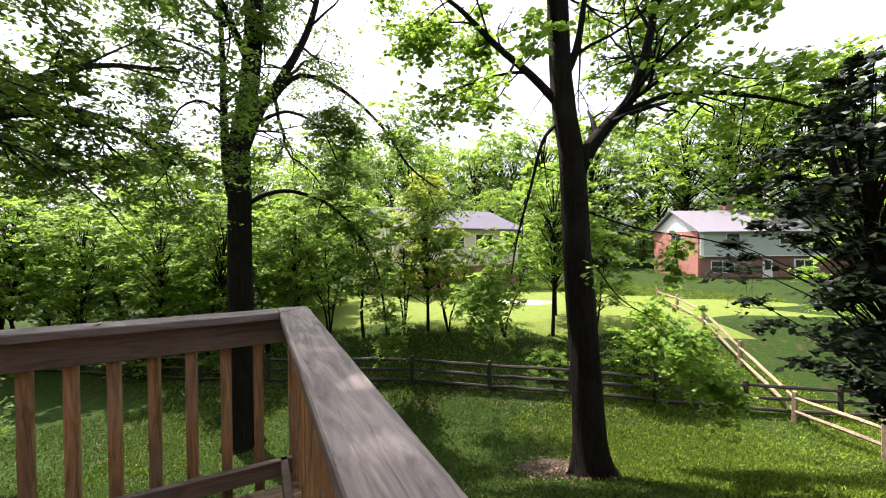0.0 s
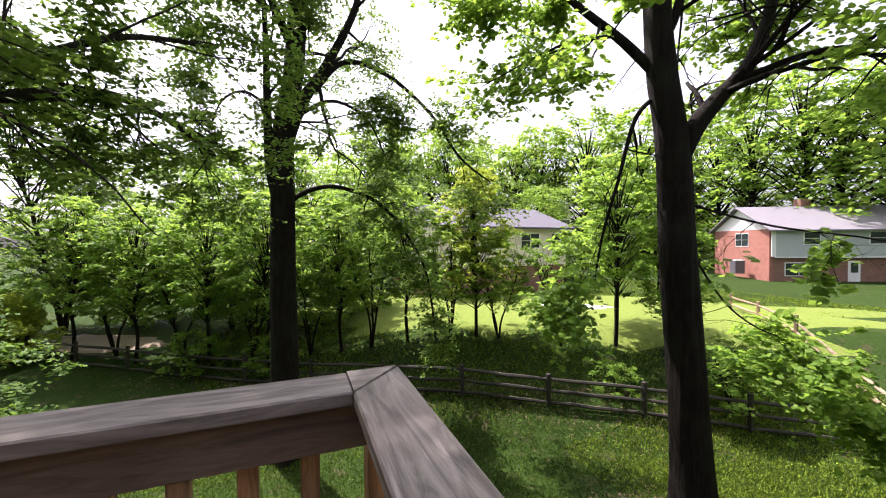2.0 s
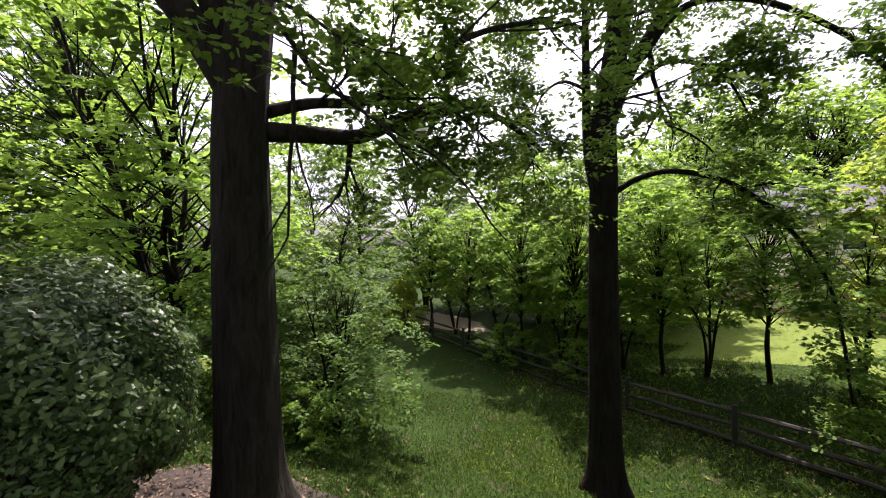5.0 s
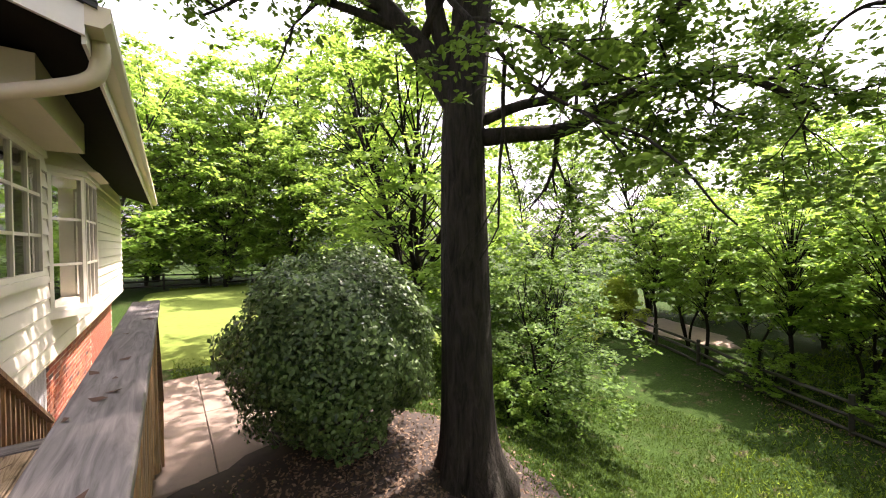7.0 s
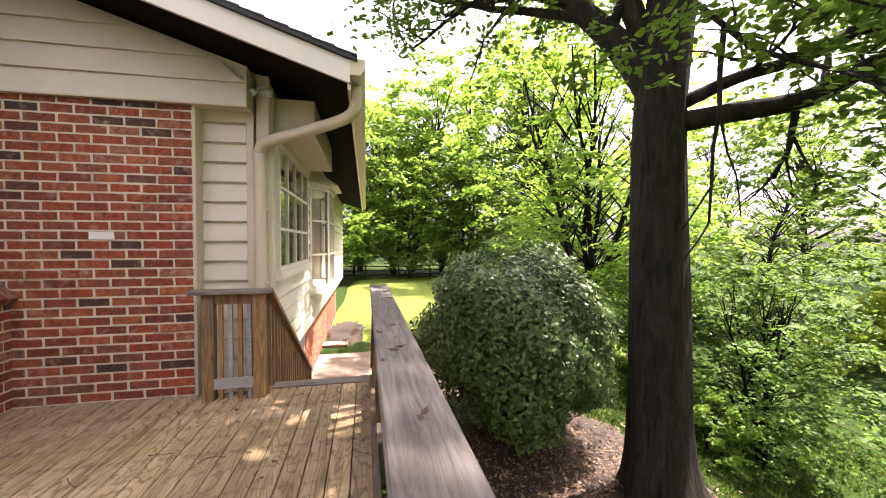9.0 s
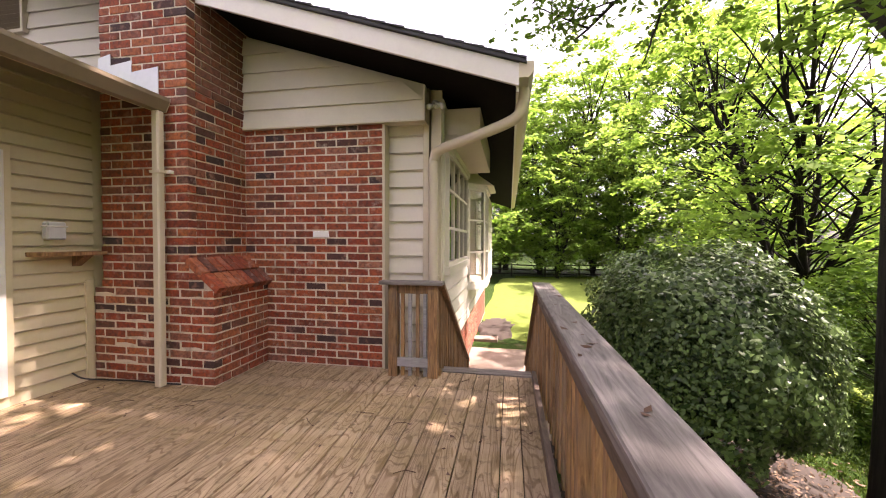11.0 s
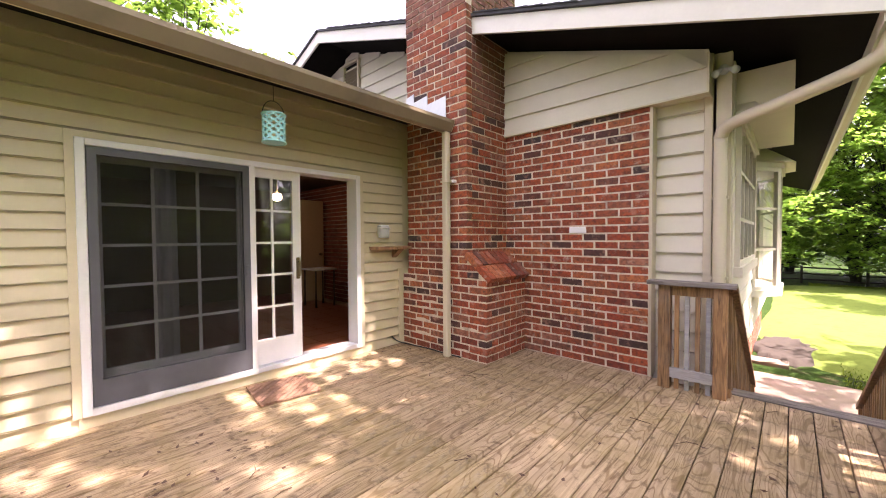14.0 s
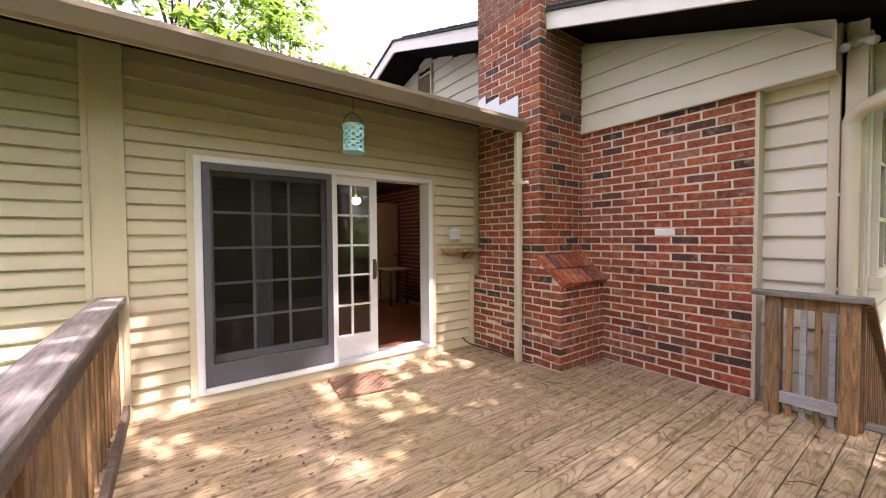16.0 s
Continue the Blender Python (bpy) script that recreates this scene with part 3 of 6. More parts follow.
def build_house():
    rng = random.Random(7)
    # gable wall of brick
    w = boxpart("wall_brick", (-1.2, 0.61, WY, WY + 0.25, -0.3, 2.68), M_MORTAR)
    tagged(w, "red brick wall with pale mortar and scattered dark bricks", "wall", kind="structure")
    lay_bricks(w, "x", -1, WY, -1.03, 0.61, 0.0, 32, rng)
    white = new("brick", brick_mesh(0.19, "x"))
    white.data = white.data.copy()
    white.data.materials[0] = M_WHITE
    white.parent, white.location = w, (-0.10, WY + 0.04, 1.44)
    # corner strip of board siding
    c = boxpart("wall_corner", (0.61, 1.18, WY + 0.17, WY + 0.35, -0.4, 3.0), M_BOARD)
    tagged(c, "tan board siding beside the brick wall", "wall", kind="structure")
    for i in range(17):
        lap(c, "x", -1, WY + 0.17, 0.62, 1.02, -0.3 + i * 0.187, 0.187, M_BOARD)
    boxpart("corner_trim", (1.02, 1.085, WY + 0.12, WY + 0.17, -0.4, 3.0), M_TRIM, c, bevel=0.004)
    boxpart("edge_trim", (0.608, 0.63, WY + 0.0, WY + 0.17, 0.0, 2.66), M_TRIM, c)
    # board gable above
    g = thing("wall_gable", "tan board siding in the gable above the brick", "wall", kind="structure")
    part("backing", prism(bmesh.new(), [(-9.5, 2.6), (1.06, 2.62), (1.06, rake_z(1.06) + 0.05), (RIDGE, rake_z(RIDGE) + 0.05), (-9.5, rake_z(-9.5) + 0.05)], "y", WY + 0.02, WY + 0.2), M_BOARD, g)
    z = 2.62
    k = 0
    while z < 4.7:
        h = 0.205
        for lo, hi in ((-1.03, 1.06), (-9.4, -2.02)):
            if hi > 0:
                lim = RX - (z + 0.02 - RZ) / RS
                hi2 = min(hi, lim)
                if hi2 > lo + 0.05:
                    yy = WY - 0.055
                    bm = prism(bmesh.new(), [(lo, z), (hi2, z), (min(hi, RX - (z + h - RZ) / RS), z + h + 0.004), (lo, z + h + 0.004)], "y", 0, 0.02)
                    for v in bm.verts:
                        v.co.y += yy + (v.co.z - z) * 0.13
                    part("siding_board", bm, M_BOARD, g)
            elif z > 2.75:
                lo2 = max(lo, RIDGE - (rake_z(RIDGE) - z) / RS + 0.02)
                hi2 = hi if z < rake_z(hi) else RX - (z - RZ) / RS
                if hi2 > lo2 + 0.1:
                    bm = box(bmesh.new(), lo2, hi2, 0, 0.018, z, z + h + 0.004)
                    for v in bm.verts:
                        v.co.y += WY - 0.02 + (v.co.z - z) * 0.13
                    part("siding_board", bm, M_BOARD, g)
        z += h
        k += 1
    boxpart("gable_soffit", (-1.03, 1.06, WY - 0.06, WY + 0.02, 2.605, 2.62), M_TRIM, g)
    boxpart("gable_end_trim", (1.062, 1.08, WY - 0.075, WY + 0.118, 2.6, 2.94), M_TRIM, g)
    boxpart("corner_filler", (1.11, EX + 0.02, WY + 0.12, WY + 0.175, -0.4, 2.97), M_TRIM, g)
    # louvre vent
    v = thing("gable_vent", "tan louvred gable vent", "vent")
    vx0, vx1, vz0, vz1 = -4.62, -4.12, 4.0, 4.62
    for d in ((vx0, vx0 + 0.04, vz0, vz1), (vx1 - 0.04, vx1, vz0, vz1), (vx0 + 0.04, vx1 - 0.04, vz1 - 0.04, vz1), (vx0 + 0.04, vx1 - 0.04, vz0, vz0 + 0.04)):
        boxpart("frame", (d[0], d[1], WY - 0.06, WY + 0.01, d[2], d[3]), M_TRIM, v)
    # dark sheet standing in for the shade behind the slats
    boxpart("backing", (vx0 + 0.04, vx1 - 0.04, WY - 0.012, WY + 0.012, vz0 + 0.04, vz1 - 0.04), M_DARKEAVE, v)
    for i in range(8):
        zz = vz0 + 0.06 + i * 0.055
        bm = box(bmesh.new(), vx0 + 0.04, vx1 - 0.04, -0.025, 0.025, -0.004, 0.004)
        bmesh.ops.rotate(bm, verts=bm.verts, cent=(0, 0, 0), matrix=Matrix.Rotation(radians(-40), 3, "X"))
        for q in bm.verts:
            q.co += Vector((0, WY - 0.03, zz))
        part("slat", bm, M_GUTTER, v)
    # rake boards and roof
    roof = thing("roof", "dark shingle gable roof with white rake boards and dark eaves", "roof", kind="structure")

    def band(x0, x1, lo, hi, ya, yb, name, m):
        part(name, prism(bmesh.new(), [(x0, rake_z(x0) + lo), (x1, rake_z(x1) + lo), (x1, rake_z(x1) + hi), (x0, rake_z(x0) + hi)], "y", ya, yb), m, roof)
    for x0, x1 in ((RX, -1.03), (-2.01, RIDGE), (RIDGE, -9.6)):
        band(x0, x1, 0.0, 0.18, 3.72, 3.75, "rake_board", M_FASCIA)
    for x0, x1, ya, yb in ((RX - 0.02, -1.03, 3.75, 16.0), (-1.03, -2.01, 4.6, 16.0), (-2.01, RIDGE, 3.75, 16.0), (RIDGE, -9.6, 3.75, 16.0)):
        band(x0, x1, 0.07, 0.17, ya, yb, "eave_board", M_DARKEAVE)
    for x0, x1, ya, yb in ((RX + 0.06, -1.03, 3.69, 16.1), (-1.03, -2.01, 4.6, 16.1), (-2.01, RIDGE, 3.69, 16.1), (RIDGE, -9.7, 3.69, 16.1)):
        band(x0, x1, 0.184, 0.215, ya, yb, "shingles", M_SHINGLE)
    rr = random.Random(5)
    for i in range(36):
        x = RX - i * 0.17
        if not -2.05 < x < -0.95:
            part("shingle", prism(bmesh.new(), [(x + 0.06, rake_z(x + 0.06) + 0.217), (x - 0.11, rake_z(x - 0.11) + 0.217), (x - 0.11, rake_z(x - 0.11) + 0.224), (x + 0.06, rake_z(x + 0.06) + 0.236)], "y", 3.675 + rr.uniform(0, 0.012), 4.0), M_SHINGLE, roof)
    # eave fascia and gutter on the east side
    boxpart("fascia", (RX - 0.02, RX, 3.755, 15.9, 2.6, 2.8), M_FASCIA, roof)
    gut = thing("gutter", "tan metal roof gutter along the eave", "gutter")
    prof = [(RX, 2.7), (RX + 0.08, 2.7), (RX + 0.12, 2.75), (RX + 0.12, 2.83), (RX + 0.105, 2.83), (RX + 0.105, 2.76), (RX + 0.08, 2.715), (RX + 0.015, 2.715), (RX + 0.015, 2.82), (RX, 2.82)]
    part("channel", prism(bmesh.new(), prof, "y", 3.72, 15.9), M_TRIM, gut)
    part("end_cap", prism(bmesh.new(), [(RX, 2.7), (RX + 0.08, 2.7), (RX + 0.12, 2.75), (RX + 0.12, 2.83), (RX, 2.83)], "y", 3.712, 3.72), M_TRIM, gut)
    # downspout that bends back to the corner
    ds = thing("downspout", "tan metal downspout bending from the gutter to the wall corner", "downspout")
    line = curve_pts([(2.05, 3.95, 2.72), (2.05, 3.97, 2.58), (1.97, 4.02, 2.46), (1.6, 4.22, 2.38), (1.25, 4.40, 2.32), (1.155, 4.46, 2.24), (1.15, 4.47, 2.05), (1.15, 4.47, 0.6), (1.15, 4.47, -0.6)], 5)
    vv, ff = tube_arrays(line, [0.052] * len(line), 10)
    mesh_object("pipe", vv, ff, M_TRIM, ds, True)
    for z in (1.7, 0.99):
        boxpart("strap", (1.09, 1.21, 4.45, 4.53, z - 0.012, z + 0.012), M_TRIM, ds)
    # twin flood light
    fl = thing("flood_light", "twin outdoor flood light under the eave", "light fixture")
    vv, ff = tube_arrays([(1.16, 4.53, 2.82), (1.16, 4.48, 2.82)], [0.045, 0.04], 12)
    mesh_object("base", vv, ff, M_GREYBOX, fl, True)
    for sx in (-0.04, 0.08):
        vv, ff = tube_arrays([(1.16, 4.48, 2.82), (1.16 + sx * 0.6, 4.45, 2.80), (1.16 + sx, 4.42, 2.775), (1.16 + sx * 1.2, 4.39, 2.755)], [0.01, 0.016, 0.028, 0.032], 12)
        mesh_object("lamp_head", vv, ff, M_GREYBOX, fl, True)
    # east wall with bow windows
    e = thing("wall_east", "cream board siding wall over a brick basement", "wall", kind="structure")
    wins = ((4.7, 6.62, 1.08, 2.4), (7.15, 9.0, 0.6, 2.32))
    spans = ((4.57, 4.7), (6.62, 7.15), (9.0, 16.0))
    for a, b in spans:
        boxpart("wall_section", (EX - 0.2, EX, a, b, 0.03, 2.95), M_BOARD, e)
    for a, b, z0, z1 in wins:
        boxpart("wall_section", (EX - 0.2, EX, a, b, 0.03, z0), M_BOARD, e)
        boxpart("wall_section", (EX - 0.2, EX, a, b, z1, 2.95), M_BOARD, e)
    z = 0.03
    while z < 2.7:
        for a, b in spans[1:]:
            lap(e, "y", 1, EX, a + 0.002, b - 0.002, z, 0.187, M_BOARD)
        for a, b, z0, z1 in wins:
            if z + 0.187 < z0 - 0.06 or z > z1 + 0.05:
                lap(e, "y", 1, EX, a, b, z, 0.187, M_BOARD)
        z += 0.187
    boxpart("corner_board", (EX, EX + 0.035, 4.576, 4.7, 0.03, 2.9), M_BOARD, e, bevel=0.004)
    boxpart("overhang_soffit", (0.9, EX + 0.02, 4.57, 16.0, 0.0, 0.03), M_TRIM, e)
    for a, b, z0, z1 in wins:
        bow_window(a, b, z0, z1, 0.0 if a < 5 else 0.27)
    # basement wall under the overhang
    b = boxpart("wall_basement", (0.7, 0.95, 8.3, 15.9, -2.2, 0.0), M_MORTAR)
    tagged(b, "red brick basement wall beside the patio", "wall", kind="structure")
    lay_bricks(b, "y", 1, 0.95, 8.3, 12.0, PATIO - 0.02, 17, rng)
    bm = bmesh.new()
    for c_ in range(17):
        for q in range(16):
            y = 12.0 + q * BRICK_L + (BRICK_L / 2 if c_ % 2 else 0)
            if y + BRICK_L < 15.9:
                box(bm, 0.93, 0.958, y, y + BRICK_L - JOINT, PATIO - 0.02 + c_ * BRICK_H, PATIO - 0.02 + (c_ + 1) * BRICK_H - JOINT)
    tagged(part("far_bricks", bm, M_BRICK, b), kind="stuff")
    bb = boxpart("wall_boards", (0.75, 0.93, 4.6, 8.3, -2.2, 0.0), M_GREYWOOD)
    tagged(bb, "grey vertical boards closing the basement under the overhang", "wall", kind="structure")
    for i in range(26):
        boxpart("board", (0.93, 0.95, 4.62 + i * 0.142, 4.62 + i * 0.142 + 0.134, PATIO - 0.1, -0.005), M_GREYWOOD, bb)


def bow_window(y0, y1, z0, z1, d):
    """A flat or three-sided projecting window with a shelf, a hood and divided panes."""
    w = thing("window_bow", "cream bow window with divided panes" if d else "cream window with divided panes beside the corner", "window", kind="structure")
    pts = [(EX, y0), (EX + d, y0 + 0.42), (EX + d, y1 - 0.42), (EX, y1)]
    out = [(EX, y0 - 0.06), (EX + d + 0.06, y0 + 0.38), (EX + d + 0.06, y1 - 0.38), (EX, y1 + 0.06)]
    if not d:
        pts = [(EX + 0.045, y0), (EX + 0.045, y1)]
        out = [(EX, y0 - 0.06), (EX + 0.1, y0 - 0.06), (EX + 0.1, y1 + 0.06), (EX, y1 + 0.06)]
    part("window_sill", prism(bmesh.new(), out, "z", z0 - 0.09, z0), M_BOARD, w)
    part("window_head", prism(bmesh.new(), out, "z", z1, z1 + 0.07), M_BOARD, w)
    hood = bmesh.new()
    lo = [hood.verts.new((x + (0.12 if x > EX else 0), y, z1 + 0.07)) for x, y in out]
    hi = [hood.verts.new((EX, y, z1 + 0.36)) for y in (y0 + 0.1, y1 - 0.1)]
    for f in ((lo[0], lo[1], hi[0]), (lo[1], lo[2], hi[1], hi[0]), (lo[2], lo[3], hi[1]), tuple(lo[::-1])):
        hood.faces.new(f)
    part("hood", hood, M_TRIM, w)
    cols = [1, 3, 1] if d else [4]
    rows = 3
    for (p, q), n in zip(zip(pts, pts[1:]), cols):
        a, b = Vector((*p, 0)), Vector((*q, 0))
        u = (b - a).normalized()
        nrm = Vector((u.y, -u.x, 0))

        def bar(t0, t1, za, zb, thick, name):
            bm = bmesh.new()
            c0, c1 = a.lerp(b, t0), a.lerp(b, t1)
            ring = [c0 + nrm * thick / 2, c1 + nrm * thick / 2, c1 - nrm * thick / 2, c0 - nrm * thick / 2]
            part(name, prism(bm, [(v.x, v.y) for v in ring], "z", za, zb), M_BOARD, w)
        L = (b - a).length
        f = 0.05 / L
        bar(0, f, z0, z1, 0.06, "window_frame")
        bar(1 - f, 1, z0, z1, 0.06, "window_frame")
        bar(f, 1 - f, z0, z0 + 0.05, 0.06, "window_frame")
        bar(f, 1 - f, z1 - 0.05, z1, 0.06, "window_frame")
        for i in range(1, n):
            bar(i / n - 0.02 / L, i / n + 0.02 / L, z0 + 0.05, z1 - 0.05, 0.045, "muntin")
        for i in range(1, rows):
            zc = z0 + (z1 - z0) * i / rows
            bar(f, 1 - f, zc - 0.016, zc + 0.016, 0.04, "muntin")
        bm = bmesh.new()
        c0, c1 = a.lerp(b, f), a.lerp(b, 1 - f)
        ring = [c0 + nrm * 0.003, c1 + nrm * 0.003, c1 - nrm * 0.003, c0 - nrm * 0.003]
        g = part("pane", prism(bm, [(v.x, v.y) for v in ring], "z", z0 + 0.05, z1 - 0.05), M_GLASS, w)
        g.visible_shadow = False
    if not d:
        boxpart("soffit_box", (EX + 0.002, EX + 0.42, y0 - 0.02, y1 + 0.06, z1 + 0.075, z1 + 0.42), M_TRIM, w)
    # added sheet, a metre in, closes off the unlit space behind the panes
    bm = box(bmesh.new(), 0.2, 0.24, y0, y1 + 0.3, z0 - 0.3, z1 + 0.2)
    part("inner_backing", bm, M_INTWALL, w)


def build_chimney():
    rng = random.Random(11)
    ch = thing("chimney", "red brick chimney with sloped shoulders", "chimney", kind="structure")
    X0, X1, Y, H = -2.01, -1.03, 3.62, 70
    L0, L1 = -2.11, -0.76
    zc = 0.905
    boxpart("core", (X0 + 0.012, X1 - 0.0, Y, 4.62, 0, 5.7), M_MORTAR, ch)
    boxpart("base_core", (X0 - 0.09, L1, Y - 0.003, WY - 0.004, -0.05, zc), M_MORTAR, ch)
    part("shoulder_core", prism(bmesh.new(), [(X1 - 0.05, zc), (L1 - 0.004, zc), (X1 - 0.05, 1.16)], "y", Y + 0.004, WY), M_MORTAR, ch)
    nz = 11
    lay_bricks(ch, "x", -1, Y, L0, L1 + 0.013, 0.0, nz, rng)
    lay_bricks(ch, "y", 1, L1, Y + 0.088, WY, 0.0, nz, rng, 1)
    lay_bricks(ch, "x", -1, Y, L0 + 0.1, X1 + 0.013, nz * BRICK_H, 37, rng, nz)
    lay_bricks(ch, "x", -1, Y, X1, X1 + 0.17, nz * BRICK_H, 2, rng, 1)
    lay_bricks(ch, "y", 1, X1, Y + 0.088, WY, nz * BRICK_H + 3 * BRICK_H, 20, rng, 1)
    # the upper part, past picking apart
    bm = bmesh.new()
    for c in range(48, 69):
        z = c * BRICK_H
        for q in range(6):
            x = X0 + q * BRICK_L - (BRICK_L / 2 if c % 2 else 0)
            a, b = max(x, X0), min(x + BRICK_L - JOINT, X1 + 0.008)
            if b - a > 0.04:
                box(bm, a, b, Y - 0.008, Y + 0.09, z, z + BRICK_H - JOINT)
    for c in range(34, 69):
        z = c * BRICK_H
        for q in range(6):
            y = Y + 0.05 + q * BRICK_L - (BRICK_L / 2 if c % 2 else 0)
            a, b = max(y, Y + 0.1), min(y + BRICK_L - JOINT, 4.6)
            if b - a > 0.04:
                box(bm, X1 - 0.05, X1 + 0.008, a, b, z, z + BRICK_H - JOINT)
    tagged(part("upper_bricks", bm, M_BRICK, ch), kind="stuff")
    # sloped shoulder of bricks on edge
    ang = math.atan2(1.19 - 0.90, (L1 + 0.03) - (X1 - 0.05))
    for row in range(2):
        for i in range(8):
            y = Y - 0.01 + i * 0.1
            if y + 0.09 > WY:
                break
            bm = box(bmesh.new(), -0.105, 0.105, 0, 0.09, -0.035, 0.035, 0.004)
            bmesh.ops.rotate(bm, verts=bm.verts, cent=(0, 0, 0), matrix=Matrix.Rotation(ang, 3, "Y"))
            t = 0.27 + row * 0.5
            cx = (X1 - 0.03) + (L1 + 0.05 - X1 + 0.03) * t
            cz = 1.19 + (0.90 - 1.19) * t
            for v in bm.verts:
                v.co += Vector((cx, y, cz))
            part("shoulder_brick", bm, M_BRICK, ch)
    # stepped flashing
    for i, (a, b, top) in enumerate(((-2.0, -1.86, 3.16), (-1.86, -1.62, 3.08), (-1.62, -1.32, 3.0))):
        part("flashing", prism(bmesh.new(), [(a, 2.69 + 0.24 * (-1.3 - a)), (b, 2.69 + 0.24 * (-1.3 - b)), (b, top), (a, top - 0.03)], "y", Y - 0.02, Y - 0.012), M_FLASH, ch, "stepped metal flashing")


def build_wing():
    """The low wing with the sliding door."""
    w = thing("wall_door", "cream lap siding wall with a white sliding door", "wall", kind="structure")
    D0, D1, DT = 0.56, 2.93, 2.09
    for a, b, z0, z1 in ((-7.0, D0, -1.8, 2.93), (D1, 4.4, -0.3, 2.93), (D0, D1, DT, 2.93), (D0, D1, -0.3, 0.05)):
        boxpart("wall_section", (WX - 0.2, WX, a, b, z0, z1), M_SIDING, w)
    h = 0.12
    z = -0.012
    i = 0
    while z < 2.86:
        for a, b in ((-7.0, -0.08), (0.12, D0 - 0.02), (D1 + 0.02, 3.61)):
            lap(w, "y", 1, WX, a, b, z, h, M_SIDING)
        if z > DT + 0.02:
            lap(w, "y", 1, WX, D0 - 0.02, D1 + 0.02, z, h, M_SIDING)
        z += h
    for i in range(14):
        lap(w, "y", 1, WX, -7.0, -0.08, -0.012 - (i + 1) * h, h, M_SIDING)
    boxpart("corner_board", (WX, WX + 0.035, -0.08, 0.12, -0.3, 2.93), M_SIDING, w, bevel=0.004)
    boxpart("trim_strip", (WX, WX + 0.055, 0.1, 0.135, 0.0, 2.93), M_SIDING, w)
    boxpart("trim_strip", (WX, WX + 0.055, -0.1, -0.065, -0.3, 2.93), M_SIDING, w)
    boxpart("base_board", (WX, WX + 0.04, D0 - 0.02, D1 + 0.02, 0.0, 0.085), M_SIDING, w)
    boxpart("trim_strip", (WX, WX + 0.03, 3.53, 3.6, 0.0, 0.98), M_SIDING, w)
    # roof, gutter, downspout
    r = thing("roof_wing", "low shingled roof over the sliding door", "roof", kind="structure")
    gx, gz = -1.3, 2.6
    s = 0.28

    def slab(x0, x1, lo, hi, ya, yb, name, m):
        part(name, prism(bmesh.new(), [(x0, gz + s * (gx - x0) + lo), (x1, gz + s * (gx - x1) + lo), (x1, gz + s * (gx - x1) + hi), (x0, gz + s * (gx - x0) + hi)], "y", ya, yb), m, r)
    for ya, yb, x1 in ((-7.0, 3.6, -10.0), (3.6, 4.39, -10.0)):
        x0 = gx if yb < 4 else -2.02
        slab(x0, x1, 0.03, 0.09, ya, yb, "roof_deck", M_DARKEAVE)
        slab(x0 + (0.06 if yb < 4 else 0), x1, 0.094, 0.12, ya, yb, "shingles", M_SHINGLE)
    boxpart("fascia", (gx - 0.025, gx, -7.0, 3.6, gz - 0.035, gz + 0.07), M_SIDING, r)
    g = thing("gutter", "tan metal gutter over the deck with dark stains", "gutter")
    x = gx + 0.002
    prof = [(x, gz - 0.04), (x + 0.075, gz - 0.04), (x + 0.09, gz - 0.01), (x + 0.12, gz + 0.05), (x + 0.12, gz + 0.085), (x + 0.105, gz + 0.085), (x + 0.105, gz + 0.055), (x + 0.07, gz - 0.02), (x + 0.015, gz - 0.02), (x + 0.015, gz + 0.08), (x, gz + 0.08)]
    part("channel", prism(bmesh.new(), prof, "y", -7.0, 3.585), M_GUTTER, g)
    part("end_cap", prism(bmesh.new(), [(x, gz - 0.04), (x + 0.075, gz - 0.04), (x + 0.12, gz + 0.05), (x + 0.12, gz + 0.085), (x, gz + 0.085)], "y", 3.585, 3.592), M_TRIM, g)
    d = thing("downspout", "tan square metal downspout in front of the chimney", "downspout")
    part("pipe", box(bmesh.new(), -1.3, -1.225, 3.5, 3.575, 0.0, 2.56, 0.012), M_TRIM, d)
    for zz in (2.0,):
        boxpart("strap", (-1.31, -1.2, 3.49, 3.6, zz - 0.012, zz + 0.012), M_TRIM, d)
    boxpart("strap_tab", (-1.22, -1.17, 3.565, 3.612, 1.99, 2.02), M_WHITE, d)
    # the sliding door
    door = thing("door_sliding", "white framed sliding glass door, half open, with a grey insect screen", "door", kind="structure")
    px = WX + 0.03
    for a, b, z0, z1 in ((D0 - 0.05, D0, 0.085, DT + 0.05), (D1, D1 + 0.05, 0.085, DT + 0.05), (D0, D1, DT, DT + 0.05)):
        boxpart("outer_trim", (WX, WX + 0.045, a, b, z0, z1), M_SIDING, door)
    for a, b, z0, z1 in ((D0, D0 + 0.055, 0.09, DT), (D1 - 0.055, D1, 0.09, DT), (D0 + 0.055, D1 - 0.055, DT - 0.05, DT), (D0 + 0.055, D1 - 0.055, 0.09, 0.135)):
        boxpart("door_frame", (WX - 0.14, WX + 0.06, a, b, z0, z1), M_WHITE if z1 > 0.2 else M_GREYBOX, door, bevel=0.003)
    # sill strip in front of the closed half
    boxpart("door_sill", (WX + 0.02, WX + 0.064, D0 + 0.055, 1.76, 0.09, 0.14), M_WHITE, door)
    boxpart("jamb_post", (WX - 0.05, WX + 0.055, 1.715, 1.765, 0.14, DT - 0.05), M_WHITE, door)

